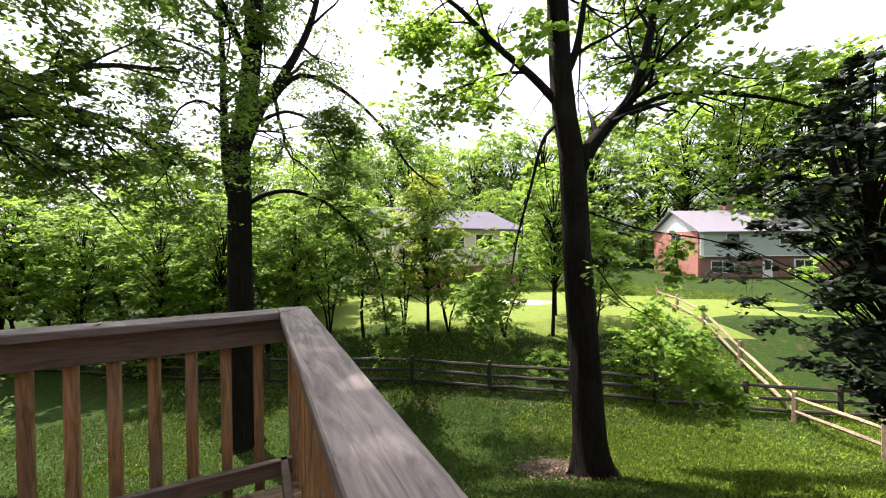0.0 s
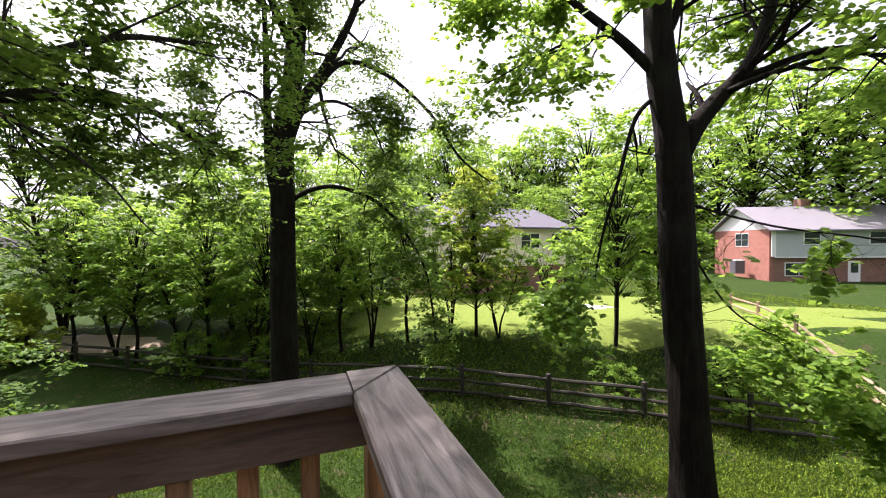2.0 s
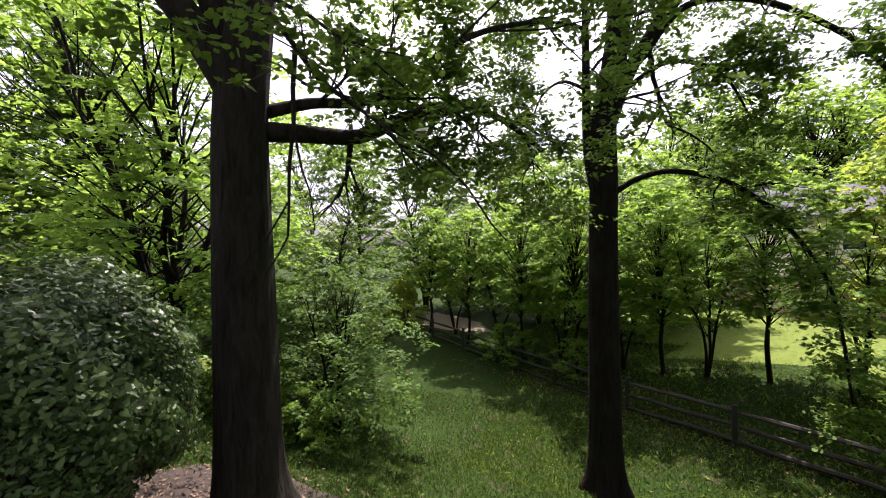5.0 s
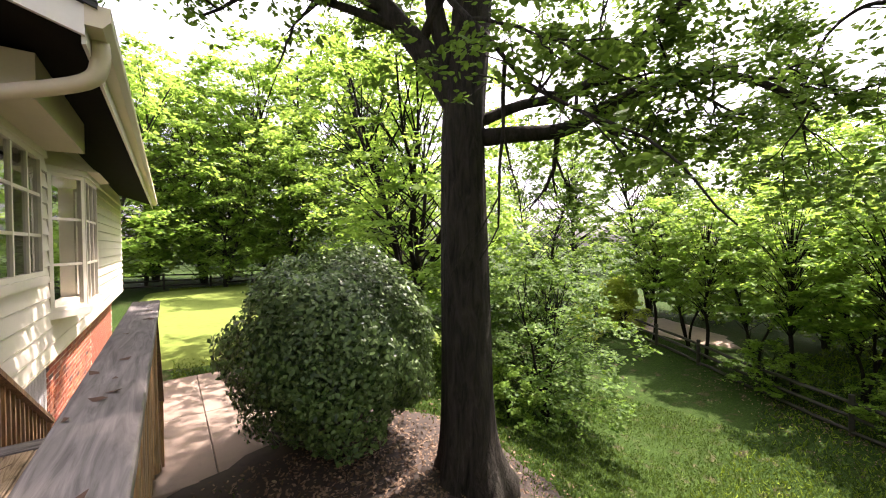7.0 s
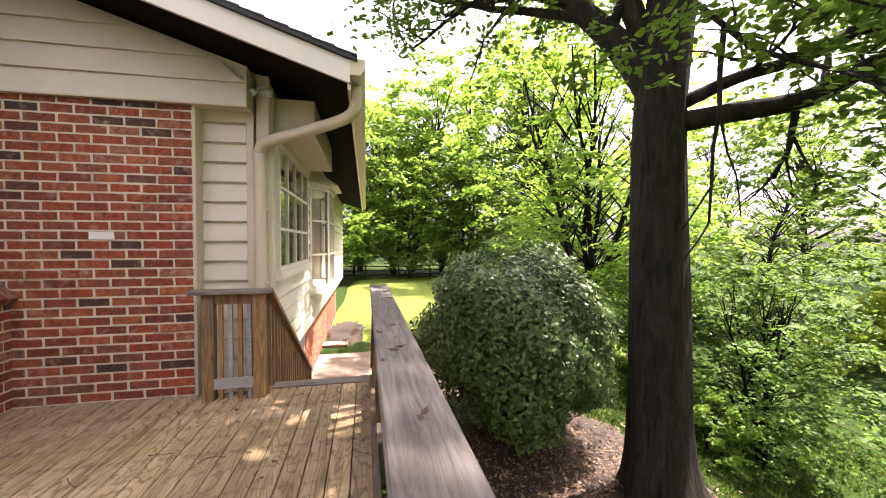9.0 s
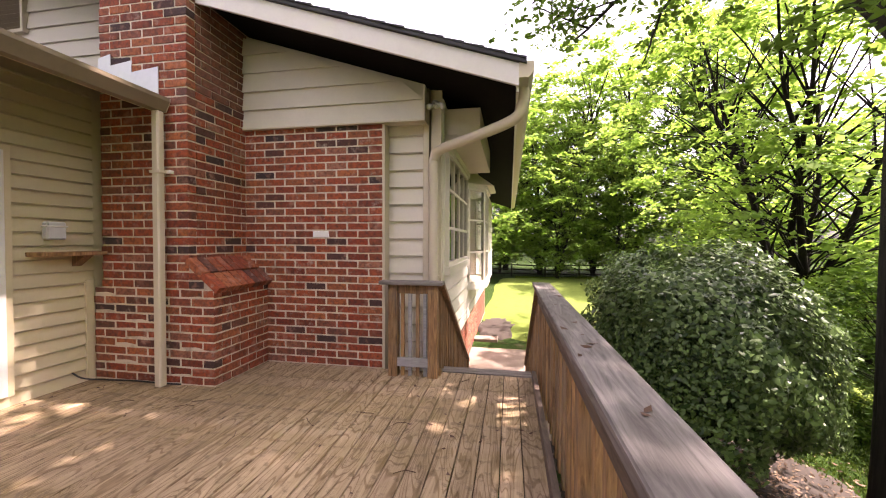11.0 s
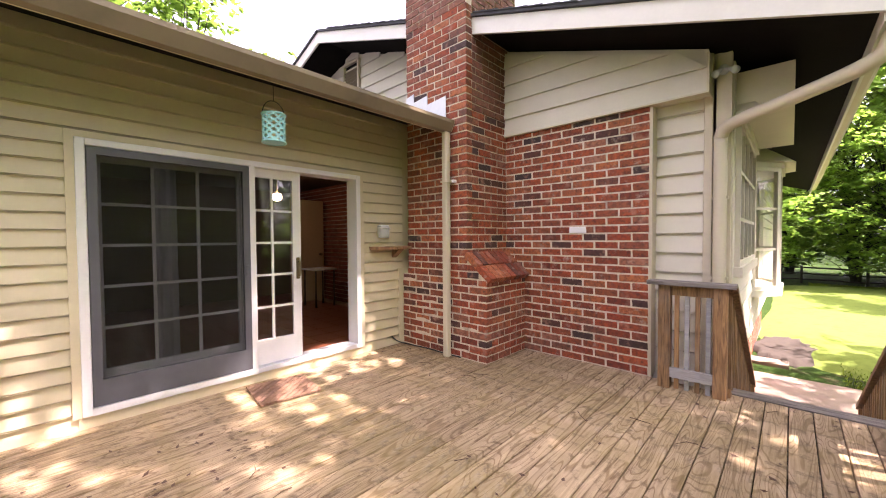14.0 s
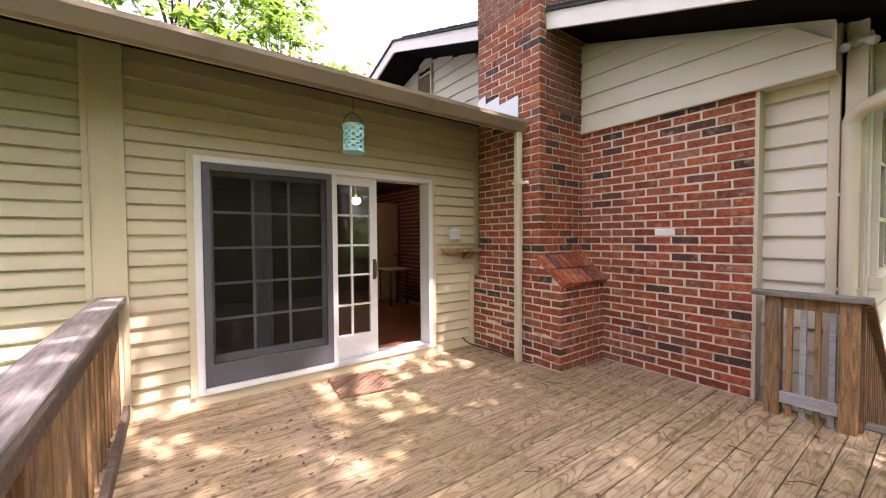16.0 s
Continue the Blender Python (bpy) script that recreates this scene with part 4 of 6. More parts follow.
    def leaf(x, a, b, z0, z1, fr, bottom, m, cols, rows, name, pane=True, frname="leaf_frame", label=""):
        lf = boxpart(name, (x - 0.018, x + 0.018, a, a + fr, z0, z1), m, door, label)
        boxpart("stile", (x - 0.018, x + 0.018, b - fr, b, z0, z1), m, lf)
        boxpart("bottom_panel", (x - 0.018, x + 0.018, a + fr, b - fr, z0, z0 + bottom), m, lf)
        boxpart("top_rail", (x - 0.018, x + 0.018, a + fr, b - fr, z1 - fr, z1), m, lf)
        if cols:
            for i in range(1, cols):
                y = a + fr + (b - a - 2 * fr) * i / cols
                boxpart("muntin", (x - 0.012, x + 0.012, y - 0.011, y + 0.011, z0 + bottom, z1 - fr), m if m is M_WHITE else M_WHITE, lf)
            for i in range(1, rows):
                zz = z0 + bottom + (z1 - fr - z0 - bottom) * i / rows
                boxpart("muntin", (x - 0.011, x + 0.011, a + fr, b - fr, zz - 0.011, zz + 0.011), M_WHITE, lf)
        if pane:
            gl = boxpart("pane", (x - 0.004, x + 0.004, a + fr, b - fr, z0 + bottom, z1 - fr), M_GLASS, lf)
            gl.visible_shadow = False
        return lf
    leaf(WX - 0.095, D0 + 0.055, 1.74, 0.135, DT - 0.05, 0.09, 0.24, M_WHITE, 3, 5, "fixed_leaf")
    sl = leaf(WX - 0.03, 1.66, 2.235, 0.14, DT - 0.05, 0.085, 0.24, M_WHITE, 2, 5, "sliding_leaf")
    sc = leaf(WX + 0.035, D0 + 0.06, 1.715, 0.145, DT - 0.055, 0.055, 0.19, M_SCREENFRAME, 0, 0, "screen_leaf", False, label="dark grey insect screen")
    boxpart("mesh", (WX + 0.033, WX + 0.035, D0 + 0.115, 1.66, 0.33, DT - 0.11), M_SCREEN, sc)
    boxpart("latch", (WX + 0.053, WX + 0.075, 1.675, 1.7, 1.02, 1.12), M_SCREENFRAME, sc)
    hb = bmesh.new()
    box(hb, WX - 0.012, WX + 0.002, 2.18, 2.215, 0.95, 1.17, 0.004)
    box(hb, WX + 0.002, WX + 0.035, 2.19, 2.205, 0.98, 1.0, 0.003)
    box(hb, WX + 0.002, WX + 0.035, 2.19, 2.205, 1.12, 1.14, 0.003)
    box(hb, WX + 0.025, WX + 0.038, 2.188, 2.207, 0.98, 1.14, 0.003)
    part("door_handle", hb, M_BRASS, sl, "aged brass pull handle")
    # the room behind
    rm = thing("room", "dim room with terracotta floor and brick side wall", "room", kind="structure")
    boxpart("room_floor", (-7.0, WX - 0.14, -0.5, 4.5, -0.05, 0.09), M_MORTAR, rm)
    for i in range(15):
        for k in range(16):
            x, y = -2.3 - i * 0.31, -0.4 + k * 0.31
            if y < 4.2 and x > -6.9:
                boxpart("tile", (x - 0.3, x, y, y + 0.3, 0.09, 0.098), M_TERRACOTTA, rm)
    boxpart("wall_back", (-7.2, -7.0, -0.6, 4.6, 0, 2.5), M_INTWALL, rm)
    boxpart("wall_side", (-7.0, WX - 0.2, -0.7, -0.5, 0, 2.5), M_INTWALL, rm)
    wb = boxpart("wall_brick_inside", (-7.0, WX - 0.2, 4.5, 4.62, 0, 2.5), M_MORTAR, rm)
    bm = bmesh.new()
    for c in range(29):
        for q in range(19):
            x = -2.4 - q * BRICK_L - (BRICK_L / 2 if c % 2 else 0)
            box(bm, x - BRICK_L + JOINT, x, 4.485, 4.51, 0.1 + c * BRICK_H, 0.1 + (c + 1) * BRICK_H - JOINT)
    tagged(part("inside_bricks", bm, M_BRICK, rm), kind="stuff")
    boxpart("room_ceiling", (-7.2, WX - 0.2, -0.7, 4.6, 2.45, 2.5), M_DARKWOOD, rm)
    idoor = thing("interior_door", "tan wooden interior door standing ajar", "door", at=(0, 0, 0))
    boxpart("panel", (-5.6, -5.56, 3.72, 4.42, 0.1, 2.15), M_TANPANEL, idoor, bevel=0.004)
    vv, ff = tube_arrays([(-5.56, 4.33, 1.05), (-5.5, 4.33, 1.05)], [0.025, 0.03], 10)
    mesh_object("knob", vv, ff, M_BRASS, idoor, True)
    tb = thing("side_table", "small white table with thin dark legs", "table")
    boxpart("tabletop", (-5.2, -4.7, 3.75, 4.2, 0.78, 0.81), M_WHITE, tb, bevel=0.004)
    for x in (-5.16, -4.74):
        for y in (3.79, 4.16):
            vv, ff = tube_arrays([(x, y, 0.78), (x, y, 0.4), (x, y, 0.098)], [0.018, 0.014, 0.02], 8)
            mesh_object("leg", vv, ff, M_DARKWOOD, tb, True)
    cu = thing("curtain", "grey curtain hanging behind the fixed pane", "curtain")
    bm = bmesh.new()
    pts = [(-2.36 + 0.02 * math.sin(k * 1.1), 1.05 + k * 0.012) for k in range(14)]
    prism(bm, pts + [(x - 0.012, y) for x, y in pts[::-1]], "z", 0.15, 2.05)
    part("cloth", bm, M_GREYBOX, cu)
    lm = thing("ceiling_lamp", "small glowing ceiling lamp inside the room", "lamp")
    me, nt, b = mat("lamp_glow", 0.4)
    b.inputs["Emission Color"].default_value = (1.0, 0.75, 0.45, 1)
    b.inputs["Emission Strength"].default_value = 6.0
    vv, ff = tube_arrays([(-4.6, 3.05, 2.12), (-4.6, 3.05, 2.10), (-4.6, 3.05, 2.04), (-4.6, 3.05, 2.0)], [0.02, 0.07, 0.075, 0.04], 14)
    mesh_object("shade", vv, ff, me, lm, True)
    vv, ff = tube_arrays([(-4.6, 3.05, 2.45), (-4.6, 3.05, 2.11)], [0.012, 0.012], 8)
    mesh_object("stem", vv, ff, M_BRASS, lm, True)


build_deck()
build_railings()
build_house()
build_chimney()
build_wing()

# ---- patio ----
pt = thing("patio", "cracked tan concrete patio slabs", "patio", kind="structure")
for a, b, c, d in ((0.95, 2.83, 6.0, 8.2), (2.84, 3.9, 6.0, 8.2), (0.95, 2.83, 8.21, 10.5), (2.84, 3.9, 8.21, 10.5)):
    boxpart("slab", (a, b, c, d, PATIO - 0.22, PATIO), M_CONCRETE, pt, bevel=0.01)

# ---- trees ----
def branch_out(rng, tubes, start, direction, length, r, depth, ends, droop=0.0, split=3, sides=6):
    """A limb that bends, tapers and splits; gathers the places for leaves."""
    p = np.array(start, float)
    d = np.array(direction, float)
    d /= np.linalg.norm(d)
    pts, n = [p.copy()], 5
    for i in range(n):
        d = d + rng.normal(size=3) * 0.13 + np.array((0, 0, -droop * 0.12))
        d /= np.linalg.norm(d)
        p = p + d * length / n
        pts.append(p.copy())
    tubes.append((pts, list(np.linspace(r, r * 0.45, len(pts))), sides))
    if depth == 0:
        ends.append(pts[-1])
        ends.append(pts[-3])
        return
    for k in range(split):
        i = rng.integers(2, n + 1)
        nd_ = d + rng.normal(size=3) * 0.75 + np.array((0, 0, 0.12 - droop * 0.25))
        branch_out(rng, tubes, pts[i], nd_, length * rng.uniform(0.5, 0.72), r * 0.5, depth - 1, ends, droop, split, max(4, sides - 1))


def tree(name, label, seed, base, trunk_pts, trunk_r, limbs, leaf_m, bark, leaf_size=0.13, per=26, spread=0.42, depth=2, split=3, flare=1.7, leaf_wide=0.6, crown_low=None, shade_canopy=None, twig_from=0.3, trunk_clear=1.7):
    """trunk_pts and limbs are offsets from the base; a limb is (points, start radius, twig length, droop)."""
    rng = np.random.default_rng(seed)
    t = thing(name, label, "tree", at=base)
    line = curve_pts(trunk_pts, 5)
    n = len(line)
    h = [math.exp(-max(0, q[2] + 0.0) / 0.35) for q in line]
    rad = [trunk_r * (1 - 0.45 * i / (n - 1)) * (1 + (flare - 1) * h[i]) for i in range(n)]
    v, f = tube_arrays(line, rad, 44)
    v = np.array(v)
    ang = np.arctan2(v[:, 1], v[:, 0])
    low = np.exp(-np.maximum(v[:, 2], 0) / 0.4)
    k = 1 + (0.035 + 0.17 * low) * np.cos(ang * 5 + seed + 0.25 * np.sin(v[:, 2])) + 0.022 * np.sin(ang * 14 + 1.4 * np.sin(v[:, 2] * 1.9))
    cx = np.interp(v[:, 2], [q[2] for q in line], [q[0] for q in line])
    cy = np.interp(v[:, 2], [q[2] for q in line], [q[1] for q in line])
    v[:, 0] = cx + (v[:, 0] - cx) * k
    v[:, 1] = cy + (v[:, 1] - cy) * k
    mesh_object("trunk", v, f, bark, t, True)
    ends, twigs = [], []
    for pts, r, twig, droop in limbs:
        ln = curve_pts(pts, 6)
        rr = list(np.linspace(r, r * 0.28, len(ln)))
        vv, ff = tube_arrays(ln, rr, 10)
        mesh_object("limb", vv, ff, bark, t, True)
        m = len(ln)
        for j in range(int(m * twig_from), m, 2):
            d = np.array(ln[min(j + 1, m - 1)]) - np.array(ln[max(j - 1, 0)])
            d = d / (np.linalg.norm(d) + 1e-9) * 0.5 + rng.normal(size=3) * 0.7 + np.array((0, 0, 0.25 - droop * 0.5))
            branch_out(rng, twigs, ln[j], d, twig * rng.uniform(0.6, 1.1), rr[j] * 0.45, depth - 1, ends, droop, split)
    vv, ff = join_tubes(twigs)
    tagged(mesh_object("twig_growth", vv, ff, bark, t, True), kind="stuff")
    ends = [e for e in ends if crown_low is None or e[2] > crown_low]
    c, ax, nr = sprays(rng, ends, 4, per // 4, spread * 1.9, leaf_size)
    # extra leaf cloud overhead, out of view, added to shade lawn and deck
    if shade_canopy:
        ox, oy, cz, rx, rz, n = shade_canopy
        u = rng.normal(size=(n, 3))
        u /= np.linalg.norm(u, axis=1)[:, None]
        top = u * rng.uniform(0.35, 1.0, n)[:, None] * np.array((rx, rx, rz)) + np.array((ox, oy, cz - base[2]))
        uc, ua, un = sprays(rng, top, 5, 7, 0.75, 0.155)
        leaf_object("shade_crown", uc, 0.155, rng, leaf_m, t, axis=ua, normal=un)
    cut = (np.hypot(c[:, 0], c[:, 1]) < trunk_clear) & (c[:, 2] + base[2] < 7.0)
    cut |= (np.hypot(c[:, 0], c[:, 1]) < 0.9) & (c[:, 2] < 7.5)
    cut |= (c[:, 0] + base[0] < 3.9) & (c[:, 2] + base[2] < 3.6)
    leaf_object("crown", c[~cut], leaf_size, rng, leaf_m, t, wide=leaf_wide, axis=ax[~cut], normal=nr[~cut], full=True)
    return t


def wild_tree(name, label, seed, height, r, crown_w, leaf_m, bark, clusters=60, per=150, size=0.16, low=0.25, lean=0.0, category="tree", stems=1, shoots=8, pad=0.15, conic=False):
    """A whole tree or tall shrub with a crown in clumps, built at the origin."""
    rng = np.random.default_rng(seed)
    t = thing(name, label, category)
    tubes, tips = [], []
    for s in range(stems):
        a = rng.uniform(0, 6.28)
        out = (0.25 if stems > 1 else 0.02) * height
        pts = [(rng.normal() * 0.03, rng.normal() * 0.03, -0.25)]
        for i in range(1, 6):
            q = i / 5
            pts.append((math.cos(a) * out * q ** 1.3 + rng.normal() * 0.03 * height * 0.3 + lean * q * height, math.sin(a) * out * q ** 1.3 + rng.normal() * 0.03 * height * 0.3, height * 0.85 * q))
        ln = curve_pts(pts, 4)
        tubes.append((ln, list(np.linspace(r, r * 0.2, len(ln))), 9))
        tips.append(ln)
    v, f = join_tubes(tubes)
    mesh_object("trunk", v, f, bark, t, True)
    cs, br, outs = [], [], []
    for i in range(clusters):
        q = low + (1.0 - low) * (i + rng.uniform(0, 1)) / clusters
        h = (q - low) / (1.02 - low)
        prof = (1.05 - h) ** 0.8 if conic else math.sin(math.pi * min(1, h) ** 0.75) ** 0.7 * 0.9 + 0.12
        a = i * 2.4 + rng.uniform(-0.5, 0.5)
        rad = crown_w * 0.5 * prof * rng.uniform(0.35, 1.1)
        ln = tips[i % stems]
        st = ln[min(len(ln) - 1, int(q * 0.8 * len(ln)))]
        e = np.array((st[0] * 0.7 + math.cos(a) * rad, st[1] * 0.7 + math.sin(a) * rad, q * height))
        cs.append(e)
        outs.append((math.cos(a), math.sin(a), 0.1))
        mid = (np.array(st) + e) / 2 + np.array((0, 0, 0.1 * rad))
        br.append(([st, mid, e], [r * 0.25, r * 0.16, r * 0.05], 5))
    v, f = join_tubes(br)
    tagged(mesh_object("twig_growth", v, f, bark, t, True), kind="stuff")
    c, ax, nr = sprays(rng, cs, shoots, per // shoots, crown_w * pad, size, outs)
    ok = c[:, 2] > 0.05
    leaf_object("crown", c[ok], size, rng, leaf_m, t, axis=ax[ok], normal=nr[ok])
    return t


def bush(name, label, seed, base, rx, ry, rz, leaf_m, n=14000, size=0.07, lumpy=0.12, up=0.2, low_edge=0.03):
    """A dense shrub: leaves in a thick lumpy shell over stems."""
    rng = np.random.default_rng(seed)
    t = thing(name, label, "shrub", at=base)
    u = rng.normal(size=(n, 3))
    u /= np.linalg.norm(u, axis=1)[:, None]
    u = u[u[:, 2] > -0.75]
    k = 1 + lumpy * (np.sin(u[:, 0] * 5 + seed) * np.cos(u[:, 1] * 4.3) + 0.6 * np.sin(u[:, 2] * 7 + u[:, 0] * 6))
    k += 0.035 * np.sin(u[:, 0] * 17 + u[:, 2] * 11) * np.sin(u[:, 1] * 19 + u[:, 2] * 13 + seed)
    k = k * (1 - np.abs(rng.normal(size=len(u))) * 0.10)
    c = u * k[:, None] * np.array((rx, ry, rz)) + np.array((0, 0, rz * 0.92))
    ok = c[:, 2] > low_edge * rz
    nr = u + np.array((0, 0, up)) + rng.normal(size=u.shape) * 0.45
    leaf_object("foliage", c[ok], size, rng, leaf_m, t, wide=0.55, normal=nr[ok], full=True)
    m = 4000
    w = rng.normal(size=(m, 3))
    w /= np.linalg.norm(w, axis=1)[:, None]
    w = w * rng.uniform(0.3, 0.86, m)[:, None] * np.array((rx, ry, rz)) + np.array((0, 0, rz * 0.92))
    leaf_object("inner_foliage", w[w[:, 2] > 0.1 + low_edge * rz], size * 2.2, rng, leaf_m, t, 0.0)
    tubes = []
    for i in range(8):
        a = rng.uniform(0, 6.28)
        tubes.append((curve_pts([(math.cos(a) * 0.08, math.sin(a) * 0.08, -0.15), (math.cos(a) * rx * 0.25, math.sin(a) * ry * 0.25, rz * 0.6), (math.cos(a) * rx * 0.6, math.sin(a) * ry * 0.6, rz * 1.2)], 4), [0.035 - 0.002 * q for q in range(9)], 6))
    v, f = join_tubes(tubes)
    mesh_object("stem_growth", v, f, M_BARK, t, True)
    return t


def on_ground(x, y, dz=0.0):
    return (x, y, ground_z(x, y) + dz)


def along(base, right, pairs):
    """Offsets in a tree's own upright plane."""
    return [(right[0] * u, right[1] * u, z - base[2]) if len(q) == 2 else (right[0] * u + q[2] * right[1], right[1] * u - q[2] * right[0], z - base[2]) for q in pairs for u, z in (q[:2],)]


# the large tree beside the deck
B1 = on_ground(5.55, 4.46)
R1 = (0.75, -0.66)
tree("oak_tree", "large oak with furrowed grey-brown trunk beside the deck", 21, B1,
     along(B1, R1, [(0.05, B1[2] - 0.3), (0.0, B1[2] + 0.6), (-0.02, 0.3), (-0.03, 1.8), (-0.02, 3.0), (0.1, 4.4), (0.2, 6.5), (0.3, 9.5)]), 0.37,
     [(along(B1, R1, [(0.15, 2.75), (0.6, 2.78), (1.3, 2.83), (1.9, 3.15), (2.7, 3.45), (3.5, 3.35), (4.3, 2.95)]), 0.12, 1.3, 0.45),
      (along(B1, R1, [(0.15, 2.95), (0.7, 3.15), (1.4, 3.2, 0.4), (2.4, 3.9, 0.9), (3.4, 4.2, 1.2)]), 0.08, 1.4, 0.3),
      (along(B1, R1, [(-0.1, 3.2), (-0.5, 3.85), (-1.1, 4.6), (-2.0, 5.8), (-2.8, 7.5)]), 0.2, 2.2, 0.2),
      (along(B1, R1, [(-0.05, 3.5), (-0.35, 4.3), (-0.5, 5.5), (-0.6, 7.5, -0.8), (-0.8, 9.5, -1.6)]), 0.15, 2.2, 0.2),
      (along(B1, R1, [(0.1, 4.4), (0.8, 5.6, 0.8), (1.8, 6.8, 1.6), (3.2, 7.8, 2.0)]), 0.14, 2.2, 0.3),
      (along(B1, R1, [(0.1, 4.8), (0.6, 6.2, -0.9), (1.0, 7.4, -2.2), (1.2, 8.4, -3.6)]), 0.14, 2.2, 0.3),
      (along(B1, R1, [(0.2, 6.0), (-0.8, 7.4, -1.4), (-1.8, 8.6, -3.0), (-2.4, 9.2, -4.4)]), 0.13, 2.3, 0.3),
      (along(B1, R1, [(0.2, 6.4), (1.4, 8.2), (2.8, 9.6), (4.0, 10.4)]), 0.13, 2.3, 0.3)],
     M_LEAF, M_BARKBIG, 0.085, 52, 0.32, 3, 3, flare=1.55, crown_low=1.8 - B1[2], trunk_clear=1.3, leaf_wide=0.58, shade_canopy=(-1.9, 0.4, 9.8, 5.4, 2.2, 880))
# the tree beyond the lawn
B2 = on_ground(11.88, 0.62)
R2 = (-0.05, -1.0)
tree("oak_tree", "tall oak with three rising stems on the lawn", 22, B2,
     along(B2, R2, [(0.0, B2[2] - 0.3), (0.0, B2[2] + 0.6), (-0.02, -1.0), (-0.03, 1.0), (0.0, 3.0), (0.02, 4.3), (0.3, 6.0), (0.45, 8.5), (0.5, 12)]), 0.375,
     [(along(B2, R2, [(-0.15, 2.6), (-0.32, 3.6), (-0.36, 5.2), (-0.38, 7.0), (-0.5, 9.5)]), 0.15, 1.9, 0.2),
      (along(B2, R2, [(0.05, 4.0), (0.5, 5.2), (1.1, 6.2), (1.9, 7.9), (2.4, 10.0)]), 0.2, 2.2, 0.25),
      (along(B2, R2, [(0.2, 2.55), (0.7, 2.85), (1.4, 2.95), (2.4, 2.6), (3.2, 1.8), (3.9, 0.5), (4.2, -1.6)]), 0.075, 0.8, 0.7),
      (along(B2, R2, [(0.8, 5.5), (1.6, 6.4), (2.8, 6.2), (4.1, 5.2), (5.0, 4.0), (6.0, 3.3)]), 0.085, 1.2, 0.6),
      (along(B2, R2, [(0.5, 4.9), (1.3, 5.3), (2.2, 4.9), (2.7, 3.9)]), 0.06, 0.9, 0.6),
      (along(B2, R2, [(-0.35, 6.4), (-0.9, 6.7), (-1.7, 6.8), (-2.3, 6.3)]), 0.05, 1.0, 0.4),
      (along(B2, R2, [(-0.35, 5.0), (-0.9, 5.3), (-1.4, 5.0), (-1.7, 4.2)]), 0.045, 0.9, 0.5),
      (along(B2, R2, [(0.3, 6.5), (-0.6, 8.2, 1.0), (-1.8, 9.8, 2.0)]), 0.12, 2.2, 0.2),
      (along(B2, R2, [(0.4, 7.5), (1.0, 9.5, -1.6), (1.2, 10.8, -3.2)]), 0.12, 2.2, 0.2),
      (along(B2, R2, [(-0.3, 7.5), (-1.6, 9.0, -1.0), (-3.2, 9.8, -1.6)]), 0.1, 2.2, 0.3)],
     M_LEAF, M_BARK, 0.10, 44, 0.38, 3, 3, flare=1.5, twig_from=0.42, shade_canopy=(0, 1.5, 12.8, 3.6, 2.0, 90))
# the maple at the lower corner of the lawn
B3 = on_ground(5.66, -5.7)
R3 = (-0.448, -0.894)
tree("maple_tree", "maple with a forked trunk, bark darkened as if backlit", 23, B3,
     along(B3, R3, [(0.45, B3[2] - 0.3), (0.35, B3[2] + 0.5), (0.25, -1.2), (0.1, 1.0), (0.0, 3.0), (-0.2, 4.4), (-0.3, 6.5), (-0.35, 10)]), 0.345,
     [(along(B3, R3, [(0.05, 2.7), (0.35, 3.3), (0.7, 3.75), (1.3, 4.5), (1.7, 6.0), (2.0, 7.5)]), 0.19, 1.9, 0.3),
      (along(B3, R3, [(-0.15, 4.1), (-0.8, 4.8), (-1.6, 5.5), (-2.4, 6.3), (-3.2, 6.8)]), 0.1, 1.6, 0.4),
      (along(B3, R3, [(-0.2, 3.9), (-0.6, 3.5), (-0.9, 2.4), (-1.15, 1.5), (-1.3, 0.6)]), 0.045, 0.8, 0.8),
      (along(B3, R3, [(-0.25, 4.6), (0.1, 5.4), (0.3, 6.6), (0.6, 8.5)]), 0.1, 1.8, 0.3),
      (along(B3, R3, [(0.9, 4.0), (1.8, 4.2, 0.6), (2.9, 3.9, 1.2), (4.0, 3.4, 1.6)]), 0.06, 1.3, 0.6),
      (along(B3, R3, [(0.2, 1.4), (0.8, 0.4), (1.4, -0.1), (2.2, -0.4), (3.0, -1.1)]), 0.02, 0.9, 0.6),
      (along(B3, R3, [(0.3, 2.0), (1.0, 1.6, 0.8), (2.0, 1.3, 1.6), (3.0, 0.6, 2.2)]), 0.022, 1.0, 0.5),
      (along(B3, R3, [(-0.3, 5.4), (-0.9, 6.8, 1.4), (-1.4, 7.8, 2.8)]), 0.1, 2.0, 0.3),
      (along(B3, R3, [(-0.3, 6.0), (0.3, 7.6, -1.5), (0.9, 8.6, -3.0)]), 0.1, 2.0, 0.3)],
     M_LEAFMID, M_BARK, 0.105, 52, 0.38, 3, 3, flare=1.5, shade_canopy=(0, 0, 10.4, 3.0, 1.6, 30), leaf_wide=0.85)

# shrubs
bush("round_shrub", "large clipped round shrub with glossy dark leaves", 31, on_ground(4.35, 5.95, 0.0), 1.38, 1.38, 1.42, M_LEAFDK, 34000, 0.072, low_edge=0.26)
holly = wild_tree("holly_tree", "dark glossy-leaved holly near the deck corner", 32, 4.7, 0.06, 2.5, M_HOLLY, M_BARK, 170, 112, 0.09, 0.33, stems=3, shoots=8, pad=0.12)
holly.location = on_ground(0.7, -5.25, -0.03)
bush("broad_shrub", "broad dark evergreen shrub at the edge of the lawn", 33, on_ground(5.9, 11.5), 1.7, 1.5, 1.5, M_LEAFDK, 9000, 0.1, 0.2)

